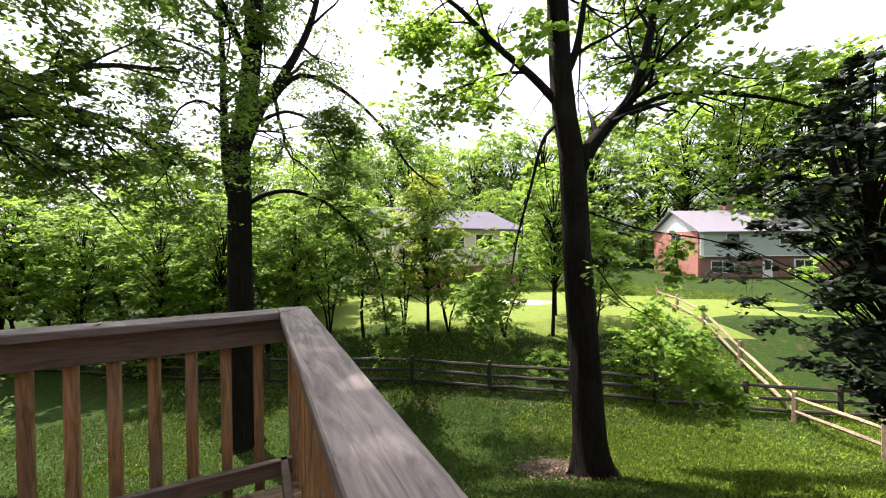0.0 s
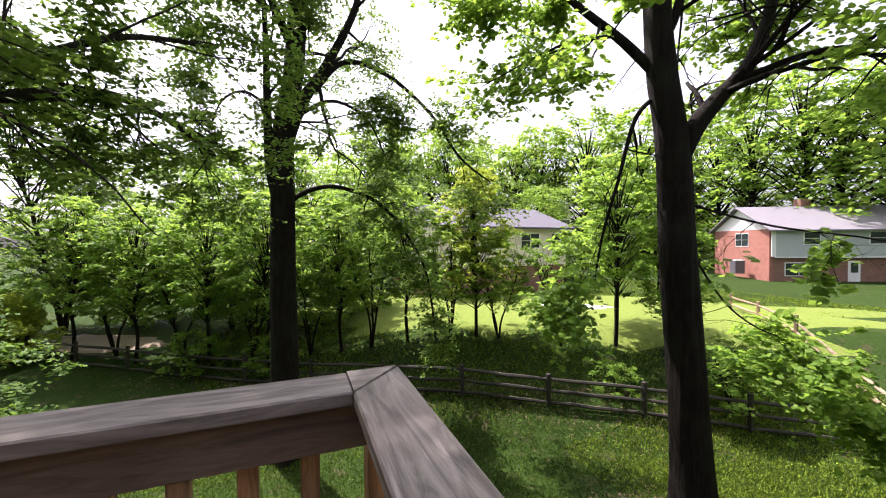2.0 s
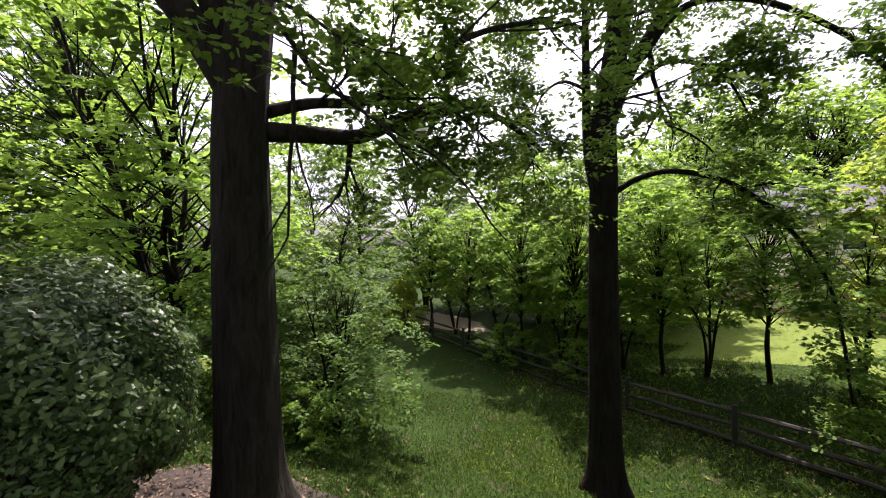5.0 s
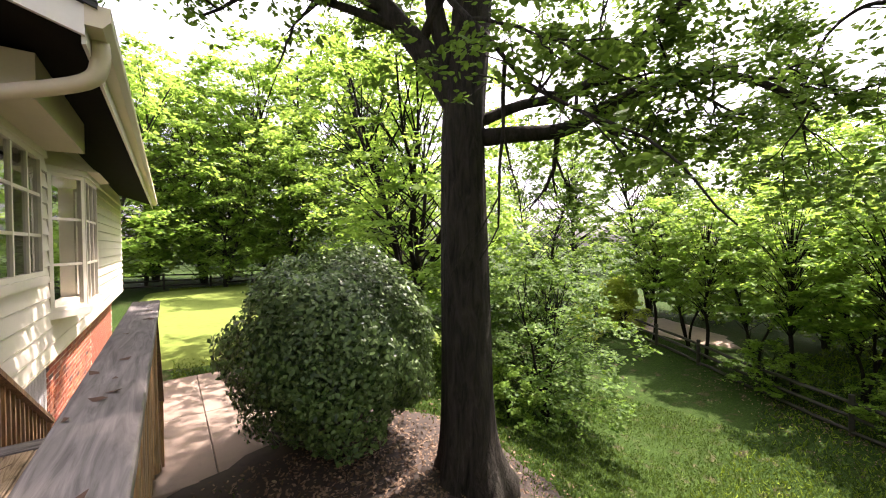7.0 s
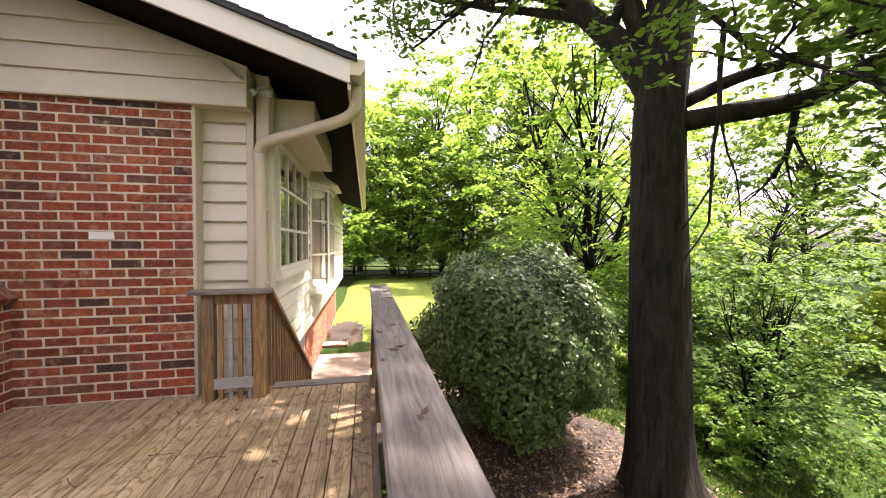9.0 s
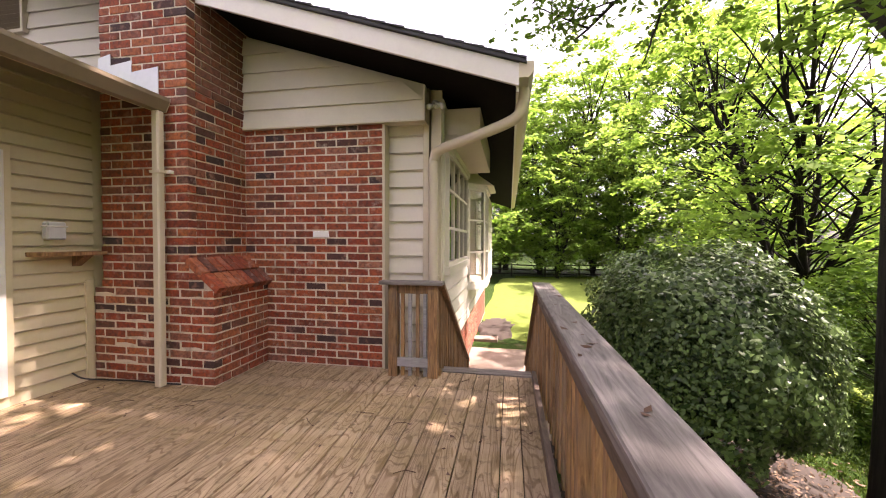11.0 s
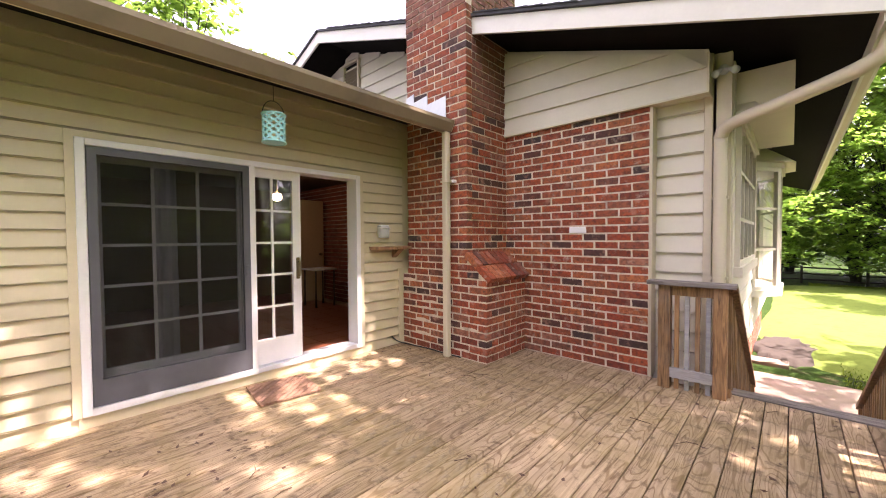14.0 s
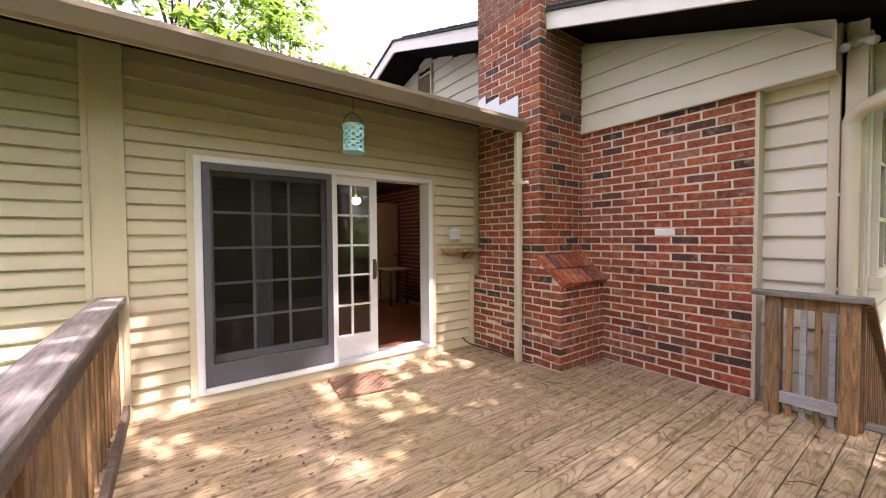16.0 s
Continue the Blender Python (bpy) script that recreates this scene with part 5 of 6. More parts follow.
# ---- fences ----
FD = (0.549, 0.836)


def rail_line(bm_name, a, b, r, rng, parent, m):
    pts = [tuple(a[i] + (b[i] - a[i]) * q + rng.normal() * 0.012 for i in range(3)) for q in np.linspace(0, 1, 5)]
    v, f = tube_arrays(pts, [r * 0.75, r, r * 1.08, r, r * 0.75], 6)
    mesh_object("rail", v, f, m, parent)


def split_rail_fence(label, posts, m, height=1.05, rails=(0.45, 0.85), group="", r=0.055, seed=41):
    rng = np.random.default_rng(seed)
    f = thing("split_rail_fence", label, "fence")
    gz = [ground_z(x, y) for x, y in posts]
    for (x, y), z in zip(posts, gz):
        bm = box(bmesh.new(), x - 0.06, x + 0.06, y - 0.06, y + 0.06, z - 0.3, z + height + rng.normal() * 0.03, 0.015)
        part("post", bm, m, f)
    for (p, za), (q, zb) in zip(zip(posts, gz), zip(posts[1:], gz[1:])):
        for h in rails:
            rail_line("rail", (p[0], p[1], za + h), (q[0], q[1], zb + h), r, rng, f, m)
    return f


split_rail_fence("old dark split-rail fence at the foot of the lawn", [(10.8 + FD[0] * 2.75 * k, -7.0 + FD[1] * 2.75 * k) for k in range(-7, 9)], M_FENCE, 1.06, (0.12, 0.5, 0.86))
split_rail_fence("tan split-rail fence climbing beside the neighbouring lawn", [(5.3 + 2.3 * k, -14.6 - 1.8 * k) for k in range(-1, 5)], M_FENCELT, 1.0, (0.35, 0.75), seed=42)
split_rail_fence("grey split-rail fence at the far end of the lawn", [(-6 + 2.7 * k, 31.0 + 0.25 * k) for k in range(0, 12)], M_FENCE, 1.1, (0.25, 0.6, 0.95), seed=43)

# ---- woods ----
sap_a = wild_tree("sapling", "slender young tree behind the fence", 51, 6.4, 0.075, 3.6, M_LEAFMID, M_BARK, 64, 88, 0.17, 0.36)
sap_b = wild_tree("sapling", "young bright yellow-green conical tree behind the fence", 52, 7.3, 0.08, 4.3, M_LEAFYEL, M_BARK, 84, 96, 0.17, 0.26, conic=True)
sap_c = wild_tree("sapling", "multi-stemmed young tree behind the fence", 53, 5.6, 0.055, 3.5, M_LEAFMID, M_BARK, 60, 88, 0.17, 0.34, stems=3)
wood_a = wild_tree("woodland_tree", "leafy light green tree in the woods", 54, 11.5, 0.11, 8.0, M_LEAFLT, M_BARKBIG, 130, 88, 0.26, 0.1, stems=3)
wood_b = wild_tree("woodland_tree", "tall darker green tree in the woods", 55, 14.0, 0.16, 9.0, M_LEAF, M_BARKBIG, 140, 88, 0.29, 0.16, stems=2)
wood_c = wild_tree("woodland_tree", "broad maple at the woods edge", 56, 9.5, 0.10, 8.0, M_LEAFMID, M_BARKBIG, 130, 88, 0.26, 0.05, stems=3)
far_a = wild_tree("distant_tree", "tall hazy green tree on the skyline", 57, 17.0, 0.3, 13.0, M_LEAFMID, M_BARK, 84, 48, 0.52, 0.05)
shr_a = wild_tree("undergrowth_shrub", "loose leafy green undergrowth shrub on the slope", 58, 2.2, 0.03, 3.0, M_LEAFMID, M_BARK, 40, 80, 0.14, 0.05, category="shrub", stems=4)
shr_b = wild_tree("undergrowth_shrub", "low bright yellow-green shrub by the path", 59, 1.6, 0.03, 2.6, M_LEAFYEL, M_BARK, 36, 80, 0.16, 0.05, category="shrub", stems=4)
shr_c = wild_tree("tall_shrub", "tall leafy green shrub at the lawn edge", 60, 4.2, 0.05, 4.2, M_LEAFSH, M_BARK, 110, 112, 0.11, 0.04, category="shrub", stems=5)
used = set()


def put(src, x, y, s=1.0, turn=0.0, group=""):
    m = Matrix.Translation(on_ground(x, y, -0.03)) @ Matrix.Rotation(turn, 4, "Z")
    if src.name in used:
        o = copy_thing(src, m)
    else:
        used.add(src.name)
        o = src
        o.matrix_basis = m
    o.scale = (s, s, s)
    if group:
        o["group"] = group
    return o


rw = random.Random(77)
for x, y, s, src in ((16.3, -4.0, 1.0, sap_a), (15.5, -5.6, 0.95, sap_c), (15.1, -6.6, 1.0, sap_b), (14.6, -7.4, 0.8, sap_c), (13.2, -9.4, 0.8, sap_c), (12.4, -11.4, 1.2, sap_a), (14.1, -13.2, 1.1, sap_a), (11.2, -12.6, 0.9, sap_c),
                     (16.9, -2.6, 0.95, sap_c), (17.3, -1.4, 1.05, sap_a), (17.9, -0.2, 0.9, sap_c), (17.6, 1.4, 1.1, sap_a), (19.0, 2.2, 1.0, sap_c), (19.2, 3.8, 1.1, sap_a), (20.4, 5.0, 1.0, sap_c),
                     (20.6, 6.8, 1.1, sap_a), (21.9, 7.9, 1.0, sap_c), (22.2, 9.6, 1.1, sap_a)):
    put(src, x, y, s * rw.uniform(0.96, 1.04), rw.uniform(0, 6.28), "saplings along the fence")
for (x, y, s, src) in ((25.5, 3, 0.9, wood_a), (28.5, 9.5, 0.9, wood_c), (23.0, -1.0, 0.8, wood_c), (26, 4.0, 0.95, wood_a), (29, 13, 0.95, wood_b), (24, -2, 0.75, wood_a), (32, 6, 0.9, wood_a),
                       (16, 18, 0.85, wood_a), (12, 17, 0.75, wood_c), (22, 23, 0.9, wood_a), (14.5, 26, 0.9, wood_b), (29, 22, 0.95, wood_b),
                       (5.5, 30, 0.8, wood_a), (10, 31, 0.9, wood_a), (1.0, 36, 0.95, wood_a), (-5, 35, 0.9, wood_c), (19, 33, 0.95, wood_a), (4.5, 34, 1.25, wood_a), (9.0, 34.5, 1.2, wood_a), (6.5, 37, 1.6, wood_a), (12.5, 36, 1.6, wood_a), (1.5, 39, 1.6, wood_a), (15.5, 27, 1.3, wood_b), (-1, 29, 1.2, wood_a),
                       (31, -15, 0.8, wood_a), (35, -24, 0.95, wood_c), (33, -8, 0.85, wood_b), (4, -24, 0.8, wood_c), (-2, -20, 0.8, wood_b),
                       (-13, 24, 0.95, wood_b), (-13, 12, 1.0, wood_a), (-17, 3, 1.1, wood_b), (-16, -6, 1.0, wood_a), (-7, 22, 0.9, wood_a)):
    put(src, x, y, s * rw.uniform(0.92, 1.1), rw.uniform(0, 6.28), "woodland trees")
for n in range(28):
    a = 2 * math.pi * n / 28 + rw.uniform(-0.06, 0.06)
    d = rw.uniform(58, 82)
    put(far_a, 5 + d * math.cos(a), d * math.sin(a), rw.uniform(1.0, 1.35), rw.uniform(0, 6.28), "skyline trees")
for n in range(22):
    a = radians(-8 - 3.3 * n + rw.uniform(-1, 1))
    d = rw.uniform(60, 74)
    put(far_a, d * math.cos(a), d * math.sin(a), rw.uniform(1.15, 1.5), rw.uniform(0, 6.28), "skyline trees")
for (x, y, s, src) in ((10.2, 6.9, 1.0, shr_c), (11.6, 8.6, 0.95, shr_c), (9.3, 9.0, 0.8, shr_c), (8.5, 6.6, 0.55, shr_a), (23, 11.5, 1.0, shr_b), (20.5, 12.5, 0.9, shr_b), (24, 14, 1.2, shr_b),
                       (10.3, -9.3, 0.5, shr_a), (8.6, -12, 0.8, shr_a), (9.4, -14, 0.7, shr_a), (17.2, 1.2, 0.7, shr_a), (18.6, 4.2, 0.8, shr_a)):
    put(src, x, y, s, rw.uniform(0, 6.28), "undergrowth")

# tree with many stems behind the round shrub
vase = wild_tree("multi_stem_tree", "tall light green tree with several dark stems", 61, 10.5, 0.12, 8.5, M_LEAFLT, M_BARK, 120, 128, 0.2, 0.22, stems=6)
vase.location = on_ground(9.6, 12.0)
topi = bush("clipped_shrub", "small clipped cone of bright green foliage", 62, on_ground(26.0, 13.5), 1.2, 1.2, 1.4, M_LEAFYEL, 7000, 0.1, 0.08)

# ---- bare earth and mulch ----
def ground_patch(name, label, cx, cy, rx, ry, turn, m, seed, lift=0.05, square=1.0, uneven=1.0):
    bm = bmesh.new()
    c = bm.verts.new((cx, cy, ground_z(cx, cy) + lift))
    rings = []
    rr = random.Random(seed)
    wob = [1 + uneven * rr.uniform(-0.18, 0.15) for _ in range(36)]
    for k in range(1, 9):
        q = k / 8
        ring = []
        for i in range(36):
            a = 2 * math.pi * i / 36
            w = 1 + (wob[i] - 1) * q
            u, v = (e * q * w * math.copysign(abs(k_) ** square, k_) for e, k_ in ((rx, math.cos(a)), (ry, math.sin(a))))
            x = cx + u * math.cos(turn) - v * math.sin(turn)
            y = cy + u * math.sin(turn) + v * math.cos(turn)
            ring.append(bm.verts.new((x, y, ground_z(x, y) + (lift if k < 8 else -0.05))))
        rings.append(ring)
    for i in range(36):
        bm.faces.new((c, rings[0][i], rings[0][(i + 1) % 36]))
    for r0, r1 in zip(rings, rings[1:]):
        for i in range(36):
            bm.faces.new((r0[i], r1[i], r1[(i + 1) % 36], r0[(i + 1) % 36]))
    return tagged(part(name, bm, m, smooth=True), label, "ground", kind="structure")


ground_patch("mulch_bed", "brown mulch and leaf litter round the oak", 4.7, 4.9, 2.6, 2.1, -0.6, M_MULCH, 5)
ground_patch("bare_earth", "bare brown earth at the maple's foot", 6.3, -5.9, 1.1, 0.9, 0.3, M_MULCH, 7)
ground_patch("mulch_strip", "brown mulch bed beside the basement wall", 1.5, 12.9, 0.65, 1.6, 0.0, M_MULCH, 8, 0.115)
ground_patch("gravel_path", "pale gravel path beyond the lawn", 25.0, 10.0, 1.6, 4.5, -0.5, M_CONCRETE, 9, 0.05)
M_PALE = paint_mat("pale_concrete", (0.5, 0.46, 0.42), 0.9, (0.3, 0.27, 0.24), 0.4, 3)
# yellow-green turf made lighter, so the colour carries the sunlight on it
M_LAWNLT = paint_mat("sunlit_tint_lawn", (0.125, 0.165, 0.035), 0.95, (0.055, 0.085, 0.016), 0.85, 4)
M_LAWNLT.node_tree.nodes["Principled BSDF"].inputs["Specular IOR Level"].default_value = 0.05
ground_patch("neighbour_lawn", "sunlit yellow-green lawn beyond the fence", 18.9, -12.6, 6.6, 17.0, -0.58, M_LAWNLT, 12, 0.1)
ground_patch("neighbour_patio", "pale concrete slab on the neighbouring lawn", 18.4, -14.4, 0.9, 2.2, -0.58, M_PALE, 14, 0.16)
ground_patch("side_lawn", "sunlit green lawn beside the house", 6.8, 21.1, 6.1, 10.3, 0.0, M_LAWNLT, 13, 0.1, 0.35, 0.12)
boxpart("step_stone", (0.96, 1.62, 11.1, 11.5, PATIO - 0.25, PATIO + 0.07), M_CONCRETE, bevel=0.015)
tagged(bpy.data.objects["step_stone"], "single pale concrete step beside the patio", "step")


def ground_cover(name, label, n, seed, x0, x1, y0, y1, size, m):
    rng = np.random.default_rng(seed)
    x, y = rng.uniform(x0, x1, n), rng.uniform(y0, y1, n)
    dens = np.sin(x * 1.3 + 1) * np.cos(y * 1.1) + np.sin(x * 0.5 + y * 0.8) + rng.normal(size=n) * 0.7
    ok = dens > -1.3
    ok &= ((x - 4.7) ** 2 + (y - 4.9) ** 2 > 3.2) & ~((x < 4.0) & (y > 5.7) & (y < 10.6)) & ~((x < 2.4) & (y > -0.2))
    x, y = x[ok], y[ok]
    z = np.array([ground_z(a, b) for a, b in zip(x, y)]) + rng.uniform(0.01, 0.06, len(x))
    k = len(x)
    lean = np.stack([rng.normal(size=k) * 0.75, rng.normal(size=k) * 0.75, np.ones(k)], 1)
    face = np.stack([rng.normal(size=k), rng.normal(size=k), rng.uniform(0, 0.8, k)], 1)
    o = leaf_object(name, np.stack([x, y, z], 1), size, rng, m, None, wide=0.2, axis=lean, normal=face)
    return tagged(o, label, "grass", kind="stuff")


M_DEADLEAF2 = leaf_mat("dry_leaf_litter", (0.05, 0.03, 0.018), (0.26, 0.18, 0.12), 0.1, 0.8, (0.15, 0.1, 0.06))
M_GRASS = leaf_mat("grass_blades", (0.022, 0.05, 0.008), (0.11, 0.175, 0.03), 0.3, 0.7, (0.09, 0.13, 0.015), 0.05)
# lit copy of the blades: sunshine put into the paler green
M_GRASSLT = leaf_mat("sunlit_tint_grass_blades", (0.08, 0.135, 0.012), (0.23, 0.32, 0.035), 0.3, 0.7, (0.14, 0.18, 0.015), 0.05)
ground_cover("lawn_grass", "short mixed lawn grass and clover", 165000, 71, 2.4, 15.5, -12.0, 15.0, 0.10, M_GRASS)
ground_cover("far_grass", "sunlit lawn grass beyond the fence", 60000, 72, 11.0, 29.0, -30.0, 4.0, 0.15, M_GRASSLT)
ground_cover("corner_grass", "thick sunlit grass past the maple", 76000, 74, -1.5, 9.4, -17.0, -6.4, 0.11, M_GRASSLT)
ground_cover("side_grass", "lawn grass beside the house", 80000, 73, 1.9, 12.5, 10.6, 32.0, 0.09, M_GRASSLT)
rl = np.random.default_rng(75)
fk = rl.uniform(-5, 15, 4200)
lx = np.concatenate([rl.normal(4.6, 1.1, 5000), 11.2 + FD[0] * fk + rl.normal(0, 0.7, 4200), rl.normal(6.2, 0.6, 900)])
ly = np.concatenate([rl.normal(4.8, 1.0, 5000), -6.6 + FD[1] * fk + rl.normal(0, 0.7, 4200), rl.normal(-5.9, 0.6, 900)])
lz = np.array([ground_z(a, b) for a, b in zip(lx, ly)]) + 0.07
ok = ~((lx < 4.0) & (ly > 5.9)) & (lx > 2.5)
tagged(leaf_object("leaf_scatter", np.stack([lx, ly, lz], 1)[ok], 0.06, rl, M_DEADLEAF2, None, 1.2, 0.5), "pale and brown fallen leaves on the ground", "leaves", kind="stuff")

# ---- neighbouring houses ----
M_WALLPINK = brick_mat("pale_red_brick", [(0.0, (0.42, 0.16, 0.11)), (0.5, (0.5, 0.22, 0.16)), (1.0, (0.36, 0.13, 0.1))])
M_WALLBROWN = brick_mat("brown_brick", [(0.0, (0.26, 0.13, 0.09)), (0.5, (0.33, 0.18, 0.13)), (1.0, (0.2, 0.1, 0.08))])
M_SIDEWHITE = paint_mat("pale_green_white_siding", (0.42, 0.46, 0.44), 0.6)
M_ROOFGREY = paint_mat("weathered_grey_roof", (0.17, 0.16, 0.18), 0.9, (0.12, 0.11, 0.13), 0.5, 2)
M_ROOFPURPLE = paint_mat("purple_grey_roof", (0.085, 0.08, 0.10), 0.9, (0.06, 0.055, 0.07), 0.5, 2)
M_DARKGLASS = plain_mat("dark_window_glass", (0.03, 0.04, 0.04), 0.08)


def oriented(origin, f, g):
    m = Matrix(((f[0], g[0], 0, origin[0]), (f[1], g[1], 0, origin[1]), (0, 0, 1, origin[2]), (0, 0, 0, 1)))
    return m


def hang(parent, name, dims, m, label="", under=None, bevel=0.0):
    ob = boxpart(name, dims, m, None, label, bevel)
    ob.parent = under or parent
    return ob


def house_window(h, x0, x1, z0, z1, y, out, side="front", cols=2):
    """A framed window on the front (y = 0 face) or the gable (x = 0 face) of a house."""
    def dims(a, b, c, d, lo, hi):
        return (a, b, lo, hi, c, d) if side == "front" else (lo, hi, a, b, c, d)
    w = hang(h, "window", dims(x0, x1, z0, z1, y - 0.04, y + 0.02), M_WHITE)
    n = cols
    ww = (x1 - x0 - 0.08) / n
    for i in range(n):
        a = x0 + 0.04 + i * ww + 0.03
        hang(h, "pane", dims(a, a + ww - 0.06, z0 + 0.08, (z0 + z1) / 2 - 0.02, y - 0.055, y - 0.035), M_DARKGLASS, under=w)
        hang(h, "pane", dims(a, a + ww - 0.06, (z0 + z1) / 2 + 0.02, z1 - 0.08, y - 0.055, y - 0.035), M_DARKGLASS, under=w)
    return w


def split_house():
    h = new("house")
    h.matrix_basis = oriented((22.9, -41.2, -2.7), (-0.47, -0.883), (0.883, -0.47))
    tagged(h, "two-storey house, pale siding over brown brick, pink brick gable end", "house")
    L, D, E = 17.0, 8.5, 5.2
    hang(h, "wall", (0.0, L, 0.0, D, -1.5, 2.6), M_WALLBROWN, "brown brick lower storey")
    hang(h, "wall", (0.25, L, -0.35, D, 2.6, E), M_SIDEWHITE, "pale siding upper storey")
    hang(h, "gable_wall", (-0.03, 0.25, -0.02, D, -1.5, E), M_WALLPINK, "pink brick end wall")
    hang(h, "corner_board", (-0.05, 0.3, -0.38, -0.3, 2.6, E), M_WHITE)
    for k in range(13):
        hang(h, "siding_board", (0.3, L, -0.375, -0.35, 2.6 + k * 0.2, 2.6 + k * 0.2 + 0.185), M_SIDEWHITE)
    hang(h, "trim_band", (0.2, L, -0.4, -0.34, 2.5, 2.6), M_WHITE)
    bm = prism(bmesh.new(), [(-0.35, E), (D, E), (D / 2, E + 2.2)], "x", -0.02, 0.2)
    o = part("gable", bm, M_WHITE)
    o.parent = h
    for a, b in ((-0.9, D / 2), (D + 0.5, D / 2)):
        za = E - 0.25
        bm = prism(bmesh.new(), [(a, za), (b, E + 2.32), (b, E + 2.45), (a, za + 0.14)], "x", -0.5, L + 0.4)
        o = part("roof", bm, M_ROOFGREY)
        o.parent = h
    house_window(h, 1.3, 3.7, 0.75, 2.05, 0.0, 0, cols=2)
    house_window(h, 2.6, 4.0, 3.7, 4.9, -0.38, 0, cols=1)
    house_window(h, 8.0, 9.4, 3.7, 4.9, -0.38, 0, cols=1)
    house_window(h, 11.5, 13.0, 3.7, 4.9, -0.38, 0, cols=2)
    house_window(h, 2.8, 4.8, 3.5, 4.9, -0.02, 0, "gable", 2)
    d = hang(h, "door", (6.6, 7.6, -0.05, 0.02, 0.1, 2.2), M_WHITE, "white back door")
    hang(h, "pane", (6.8, 7.4, -0.07, -0.045, 1.1, 2.0), M_DARKGLASS, under=d)
    d = hang(h, "door", (9.8, 11.8, -0.05, 0.02, 0.1, 2.2), M_WHITE, "white glazed double door")
    for k in range(2):
        hang(h, "pane", (9.95 + k * 0.95, 10.75 + k * 0.95, -0.07, -0.045, 0.3, 2.05), M_DARKGLASS, under=d)
    hang(h, "chimney", (6.0, 7.0, 4.5, 5.5, 6.0, 8.4), M_WALLBROWN)
    ac = thing("air_conditioner", "grey outdoor air conditioner beside the brick gable", "air conditioner")
    ac.matrix_basis = oriented((22.9, -41.2, -1.5), (-0.47, -0.883), (0.883, -0.47))
    for dims, n in (((-1.5, -0.6, 2.4, 3.3, -0.4, 0.9), "casing"), ((-1.52, -0.58, 2.38, 3.32, 0.9, 0.97), "lid")):
        o = boxpart(n, dims, M_SCREENFRAME if n == "casing" else M_GREYBOX, None, "", 0.02)
        o.parent = ac


def cream_house():
    h = new("house")
    f = Vector((0.12, -1.0, 0)).normalized()
    h.matrix_basis = oriented((24.85, -8.3, -3.2), (f.x, f.y), (-f.y, f.x))
    tagged(h, "cream sided house with a purple-grey roof behind the trees", "house")
    L, D, E = 11.9, 8.0, 5.75
    hang(h, "wall", (0, L, 0, D, -1.5, 2.8), M_WALLBROWN)
    hang(h, "wall", (0, L, -0.2, D, 2.8, E), M_BOARD, "cream siding upper storey")
    for k in range(13):
        hang(h, "siding_board", (0, L, -0.225, -0.2, 2.8 + k * 0.21, 2.8 + k * 0.21 + 0.19), M_BOARD)
    for a, b in ((-0.8, D / 2), (D + 0.6, D / 2)):
        bm = prism(bmesh.new(), [(a, E - 0.15), (b, E + 1.7), (b, E + 1.85), (a, E)], "x", -0.5, L + 0.5)
        o = part("roof", bm, M_ROOFPURPLE)
        o.parent = h
    for x in (1.2, 4.2, 7.2, 10.3):
        house_window(h, x, x + 1.9, 4.1, 5.35, -0.22, 0, cols=2)


split_house()
cream_house()

# basketball backboard, built as a plain white board on a pole
sg = thing("sign_board", "white board on a slim pole beyond the woods", "sign")
boxpart("board", (34.6, 34.66, 16.7, 17.6, 1.3, 2.4), M_WHITE, sg, bevel=0.01)
vv, ff = tube_arrays([(34.7, 17.15, ground_z(34.7, 17.15) - 0.3), (34.7, 17.15, 2.0)], [0.05, 0.05], 8)
mesh_object("pole", vv, ff, M_GREYBOX, sg, True)

# ---- small things on the deck and the walls ----
def lantern():
    l = thing("hanging_lantern", "pale blue pierced metal lantern hanging from the eave", "lantern")
    x, y, z0, z1, r = -1.45, 1.69, 2.14, 2.36, 0.088
    n, rows = 48, 22
    bm = bmesh.new()
    grid = []
    for k in range(rows + 1):
        ring = []
        z = z0 + (z1 - z0) * k / rows
        for i in range(n):
            a = 2 * math.pi * i / n
            ring.append(bm.verts.new((x + r * math.cos(a), y + r * math.sin(a), z)))
        grid.append(ring)
    for k in range(rows):
        for i in range(n):
            q = abs((i + 0.5) / 6 % 1 - 0.5) + abs((k - 0.5) / 5 % 1 - 0.5)
            hole = 1 <= k < rows - 1 and (q < 0.31 or q > 0.69)
            if not hole:
                bm.faces.new((grid[k][i], grid[k][(i + 1) % n], grid[k + 1][(i + 1) % n], grid[k + 1][i]))
    ob = part("body", bm, M_TEAL, l)
    s = ob.modifiers.new("thickness", "SOLIDIFY")
    s.thickness = 0.006
    for z in (z0, z1):
        ring = [(x + r * math.cos(a), y + r * math.sin(a), z) for a in np.linspace(0, 2 * math.pi, 25)]
        vv, ff = tube_arrays(ring, [0.008] * 25, 6)
        mesh_object("rim", vv, ff, M_TEAL, l, True)
    vv, ff = tube_arrays([(x, y, z0 - 0.002), (x, y, z0 + 0.006)], [r, r], 20)
    mesh_object("base", vv, ff, M_TEAL, l)
    arc = [(x, y + r * math.cos(a), z1 + 0.11 * math.sin(a)) for a in np.linspace(0, math.pi, 13)]
    vv, ff = tube_arrays(arc, [0.004] * 13, 5)
    mesh_object("handle", vv, ff, M_BLACK, l, True)
    vv, ff = tube_arrays([(x, y, z1 + 0.11), (x, y, 2.69)], [0.003, 0.003], 5)
    mesh_object("hook", vv, ff, M_BLACK, l)


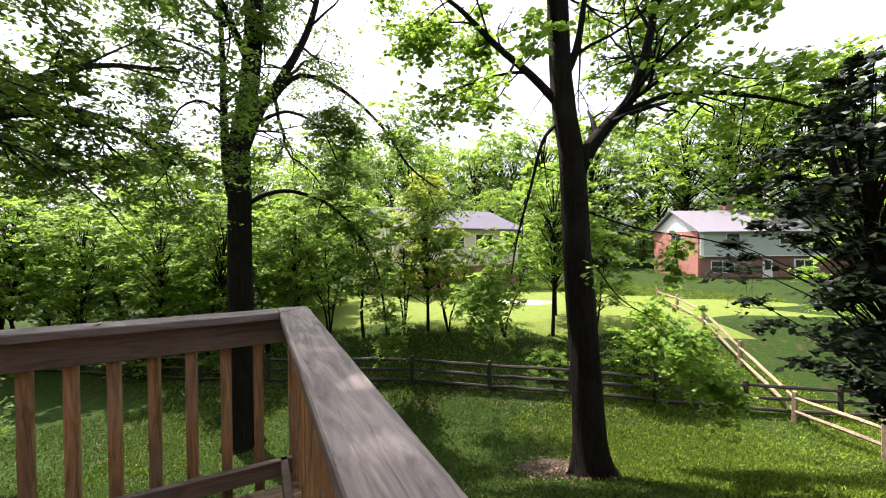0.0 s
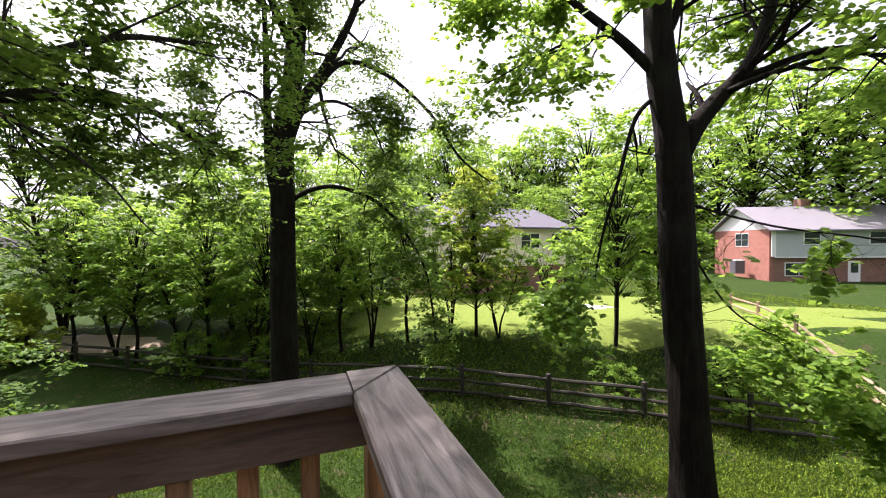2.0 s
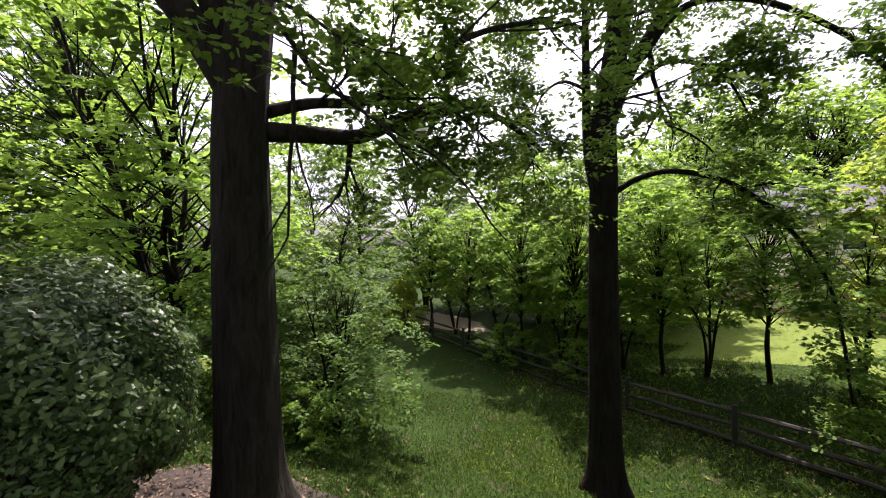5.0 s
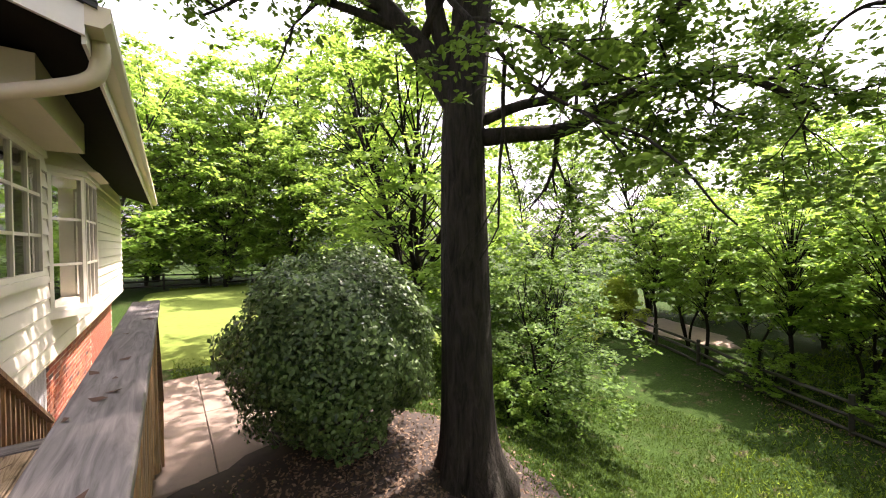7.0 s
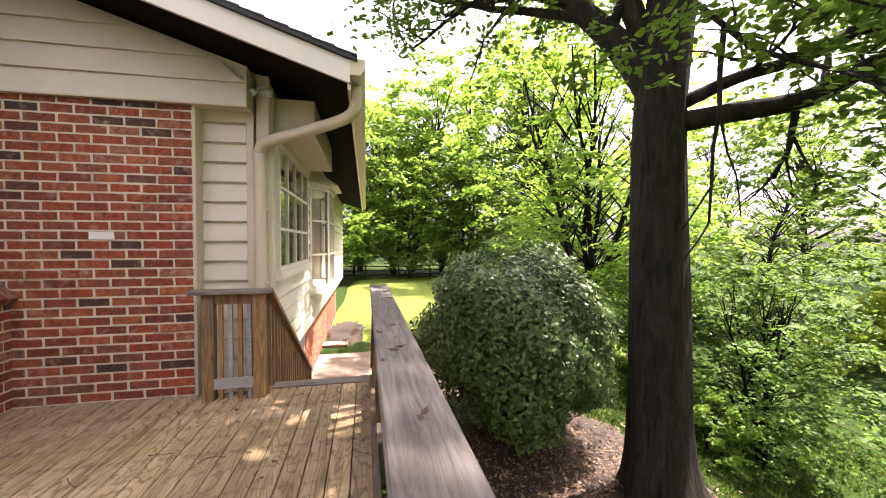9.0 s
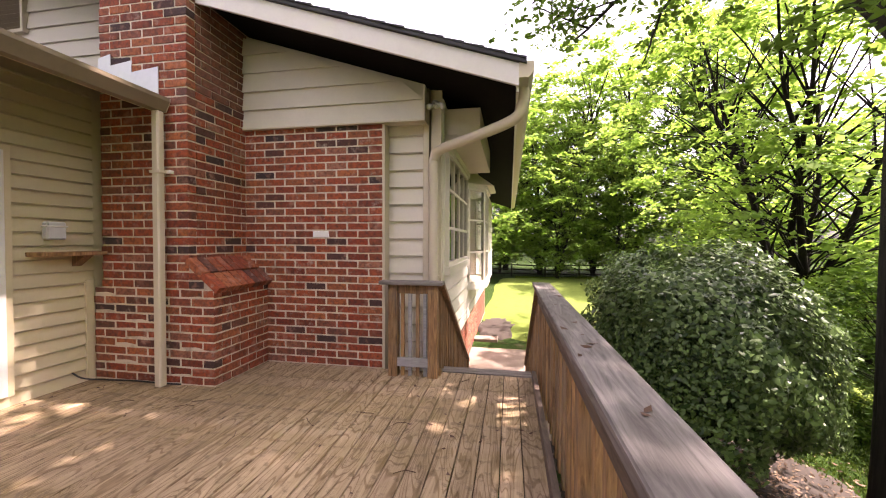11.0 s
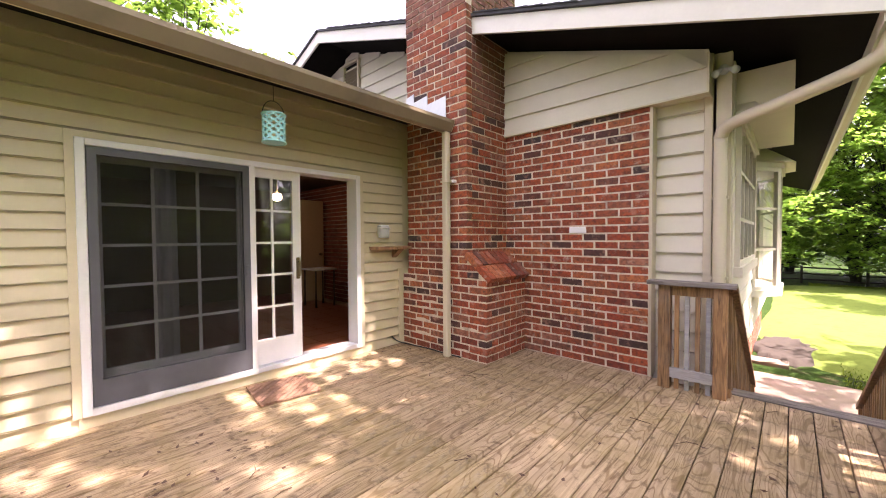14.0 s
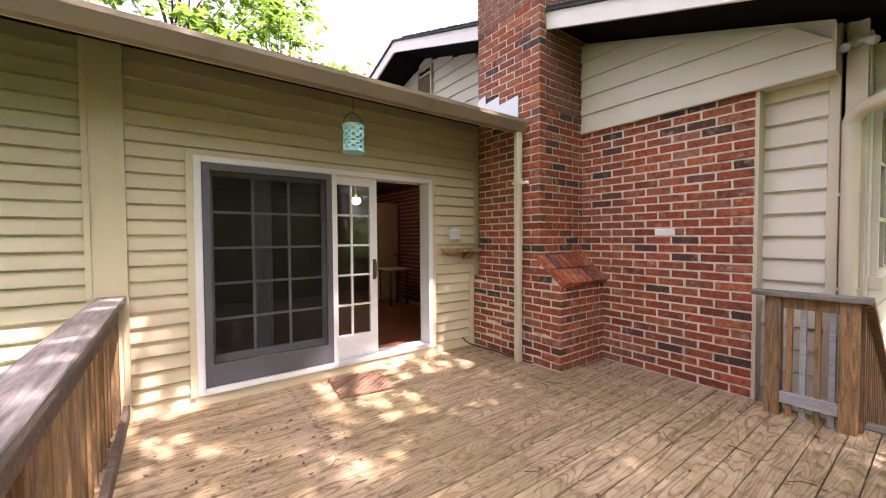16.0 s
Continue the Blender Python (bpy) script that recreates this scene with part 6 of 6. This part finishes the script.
lantern()

sh = thing("wall_shelf", "brown weathered wooden shelf on the siding", "shelf")
boxpart("board", (WX + 0.01, WX + 0.2, 3.08, 3.6, 1.225, 1.262), M_RAIL, sh, bevel=0.004)
part("bracket", prism(bmesh.new(), [(WX + 0.02, 1.225), (WX + 0.17, 1.225), (WX + 0.02, 1.12)], "y", 3.42, 3.5), M_RAIL, sh)
ob = thing("outlet_box", "white plastic weatherproof outlet box on the siding", "outlet box")
part("cover", box(bmesh.new(), WX + 0.02, WX + 0.09, 3.19, 3.34, 1.37, 1.53, 0.014), M_GREYBOX, ob)
boxpart("lid_edge", (WX + 0.022, WX + 0.098, 3.185, 3.345, 1.48, 1.495), M_WHITE, ob, bevel=0.004)

cb = thing("cable", "thin black cable lying along the wall foot", "cable")
ln = curve_pts([(WX + 0.03, 3.4, 0.12), (WX + 0.08, 3.46, 0.05), (-1.9, 3.56, 0.012), (-1.6, 3.585, 0.012), (-1.35, 3.58, 0.012), (-1.1, 3.59, 0.012)], 6)
vv, ff = tube_arrays(ln, [0.008] * len(ln), 6)
mesh_object("cord", vv, ff, M_BLACK, cb, True)

def clip_square(poly, half):
    """A convex outline cut to a square about the origin."""
    for axis, sign in ((0, 1), (0, -1), (1, 1), (1, -1)):
        cut = []
        for p, q in zip(poly, poly[1:] + poly[:1]):
            a, b = half - sign * p[axis], half - sign * q[axis]
            if a >= 0:
                cut.append(p)
            if a * b < 0:
                t = a / (a - b)
                cut.append((p[0] + (q[0] - p[0]) * t, p[1] + (q[1] - p[1]) * t))
        poly = cut
    return poly


mt = thing("deck_tile", "square brown mat of diagonal wooden slats by the door", "mat", at=(-1.71, 1.84, 0.0))
mt.rotation_euler = (0, 0, radians(-7))
for i in range(-7, 8):
    u = i * 0.05
    strip = [(u * 0.7071 + a * 0.7071 * w - b * 0.7071, u * 0.7071 + a * 0.7071 * w + b * 0.7071) for w in (0.021,) for a, b in ((-1, -0.6), (1, -0.6), (1, 0.6), (-1, 0.6))]
    outline = clip_square(strip, 0.25)
    if len(outline) > 2:
        part("slat", prism(bmesh.new(), outline, "z", 0.008, 0.024), M_MAT).parent = mt
for q in (-0.17, 0.17):
    boxpart("batten", (-0.24, 0.24, q - 0.02, q + 0.02, 0.0, 0.008), M_MAT).parent = mt

rng = np.random.default_rng(91)
pts = []
for n_, cx, cy, sx, sy in ((40, -1.1, 0.85, 0.35, 0.3), (25, 0.6, 2.6, 1.0, 1.0), (18, 1.6, 3.6, 0.4, 0.5), (16, -1.5, 3.2, 0.4, 0.3), (14, 1.0, 1.2, 0.8, 0.6), (16, 2.24, 2.2, 0.04, 1.3)):
    q = np.stack([rng.normal(cx, sx, n_), rng.normal(cy, sy, n_), np.full(n_, 0.008)], 1)
    if cx > 2.2:
        q[:, 2] = RAIL + 0.006
        q[:, 0] = np.clip(q[:, 0], 2.18, 2.3)
        q[:, 1] = np.clip(q[:, 1], 0.9, 4.2)
    else:
        q[:, 0] = np.clip(q[:, 0], -2.0, 2.1)
        q[:, 1] = np.clip(q[:, 1], 0.2, 4.3)
    pts.append(q)
tagged(leaf_object("fallen_leaves", np.concatenate(pts), 0.045, rng, M_DEADLEAF, None, 3.0, 0.5), "small brown fallen leaves scattered on the deck", "leaves", kind="stuff")
tw = []
for i in range(26):
    x, y, a, l = rng.uniform(-1.8, 2.0), rng.uniform(0.3, 4.2), rng.uniform(0, 6.28), rng.uniform(0.06, 0.2)
    tw.append(([(x, y, 0.005), (x + l * 0.5 * math.cos(a), y + l * 0.5 * math.sin(a) + 0.01, 0.008), (x + l * math.cos(a + 0.2), y + l * math.sin(a + 0.2), 0.005)], [0.003, 0.0025, 0.002], 4))
vv, ff = join_tubes(tw)
tagged(mesh_object("fallen_twigs", vv, ff, M_DEADLEAF), "thin dry twigs scattered on the deck", "twigs", kind="stuff")
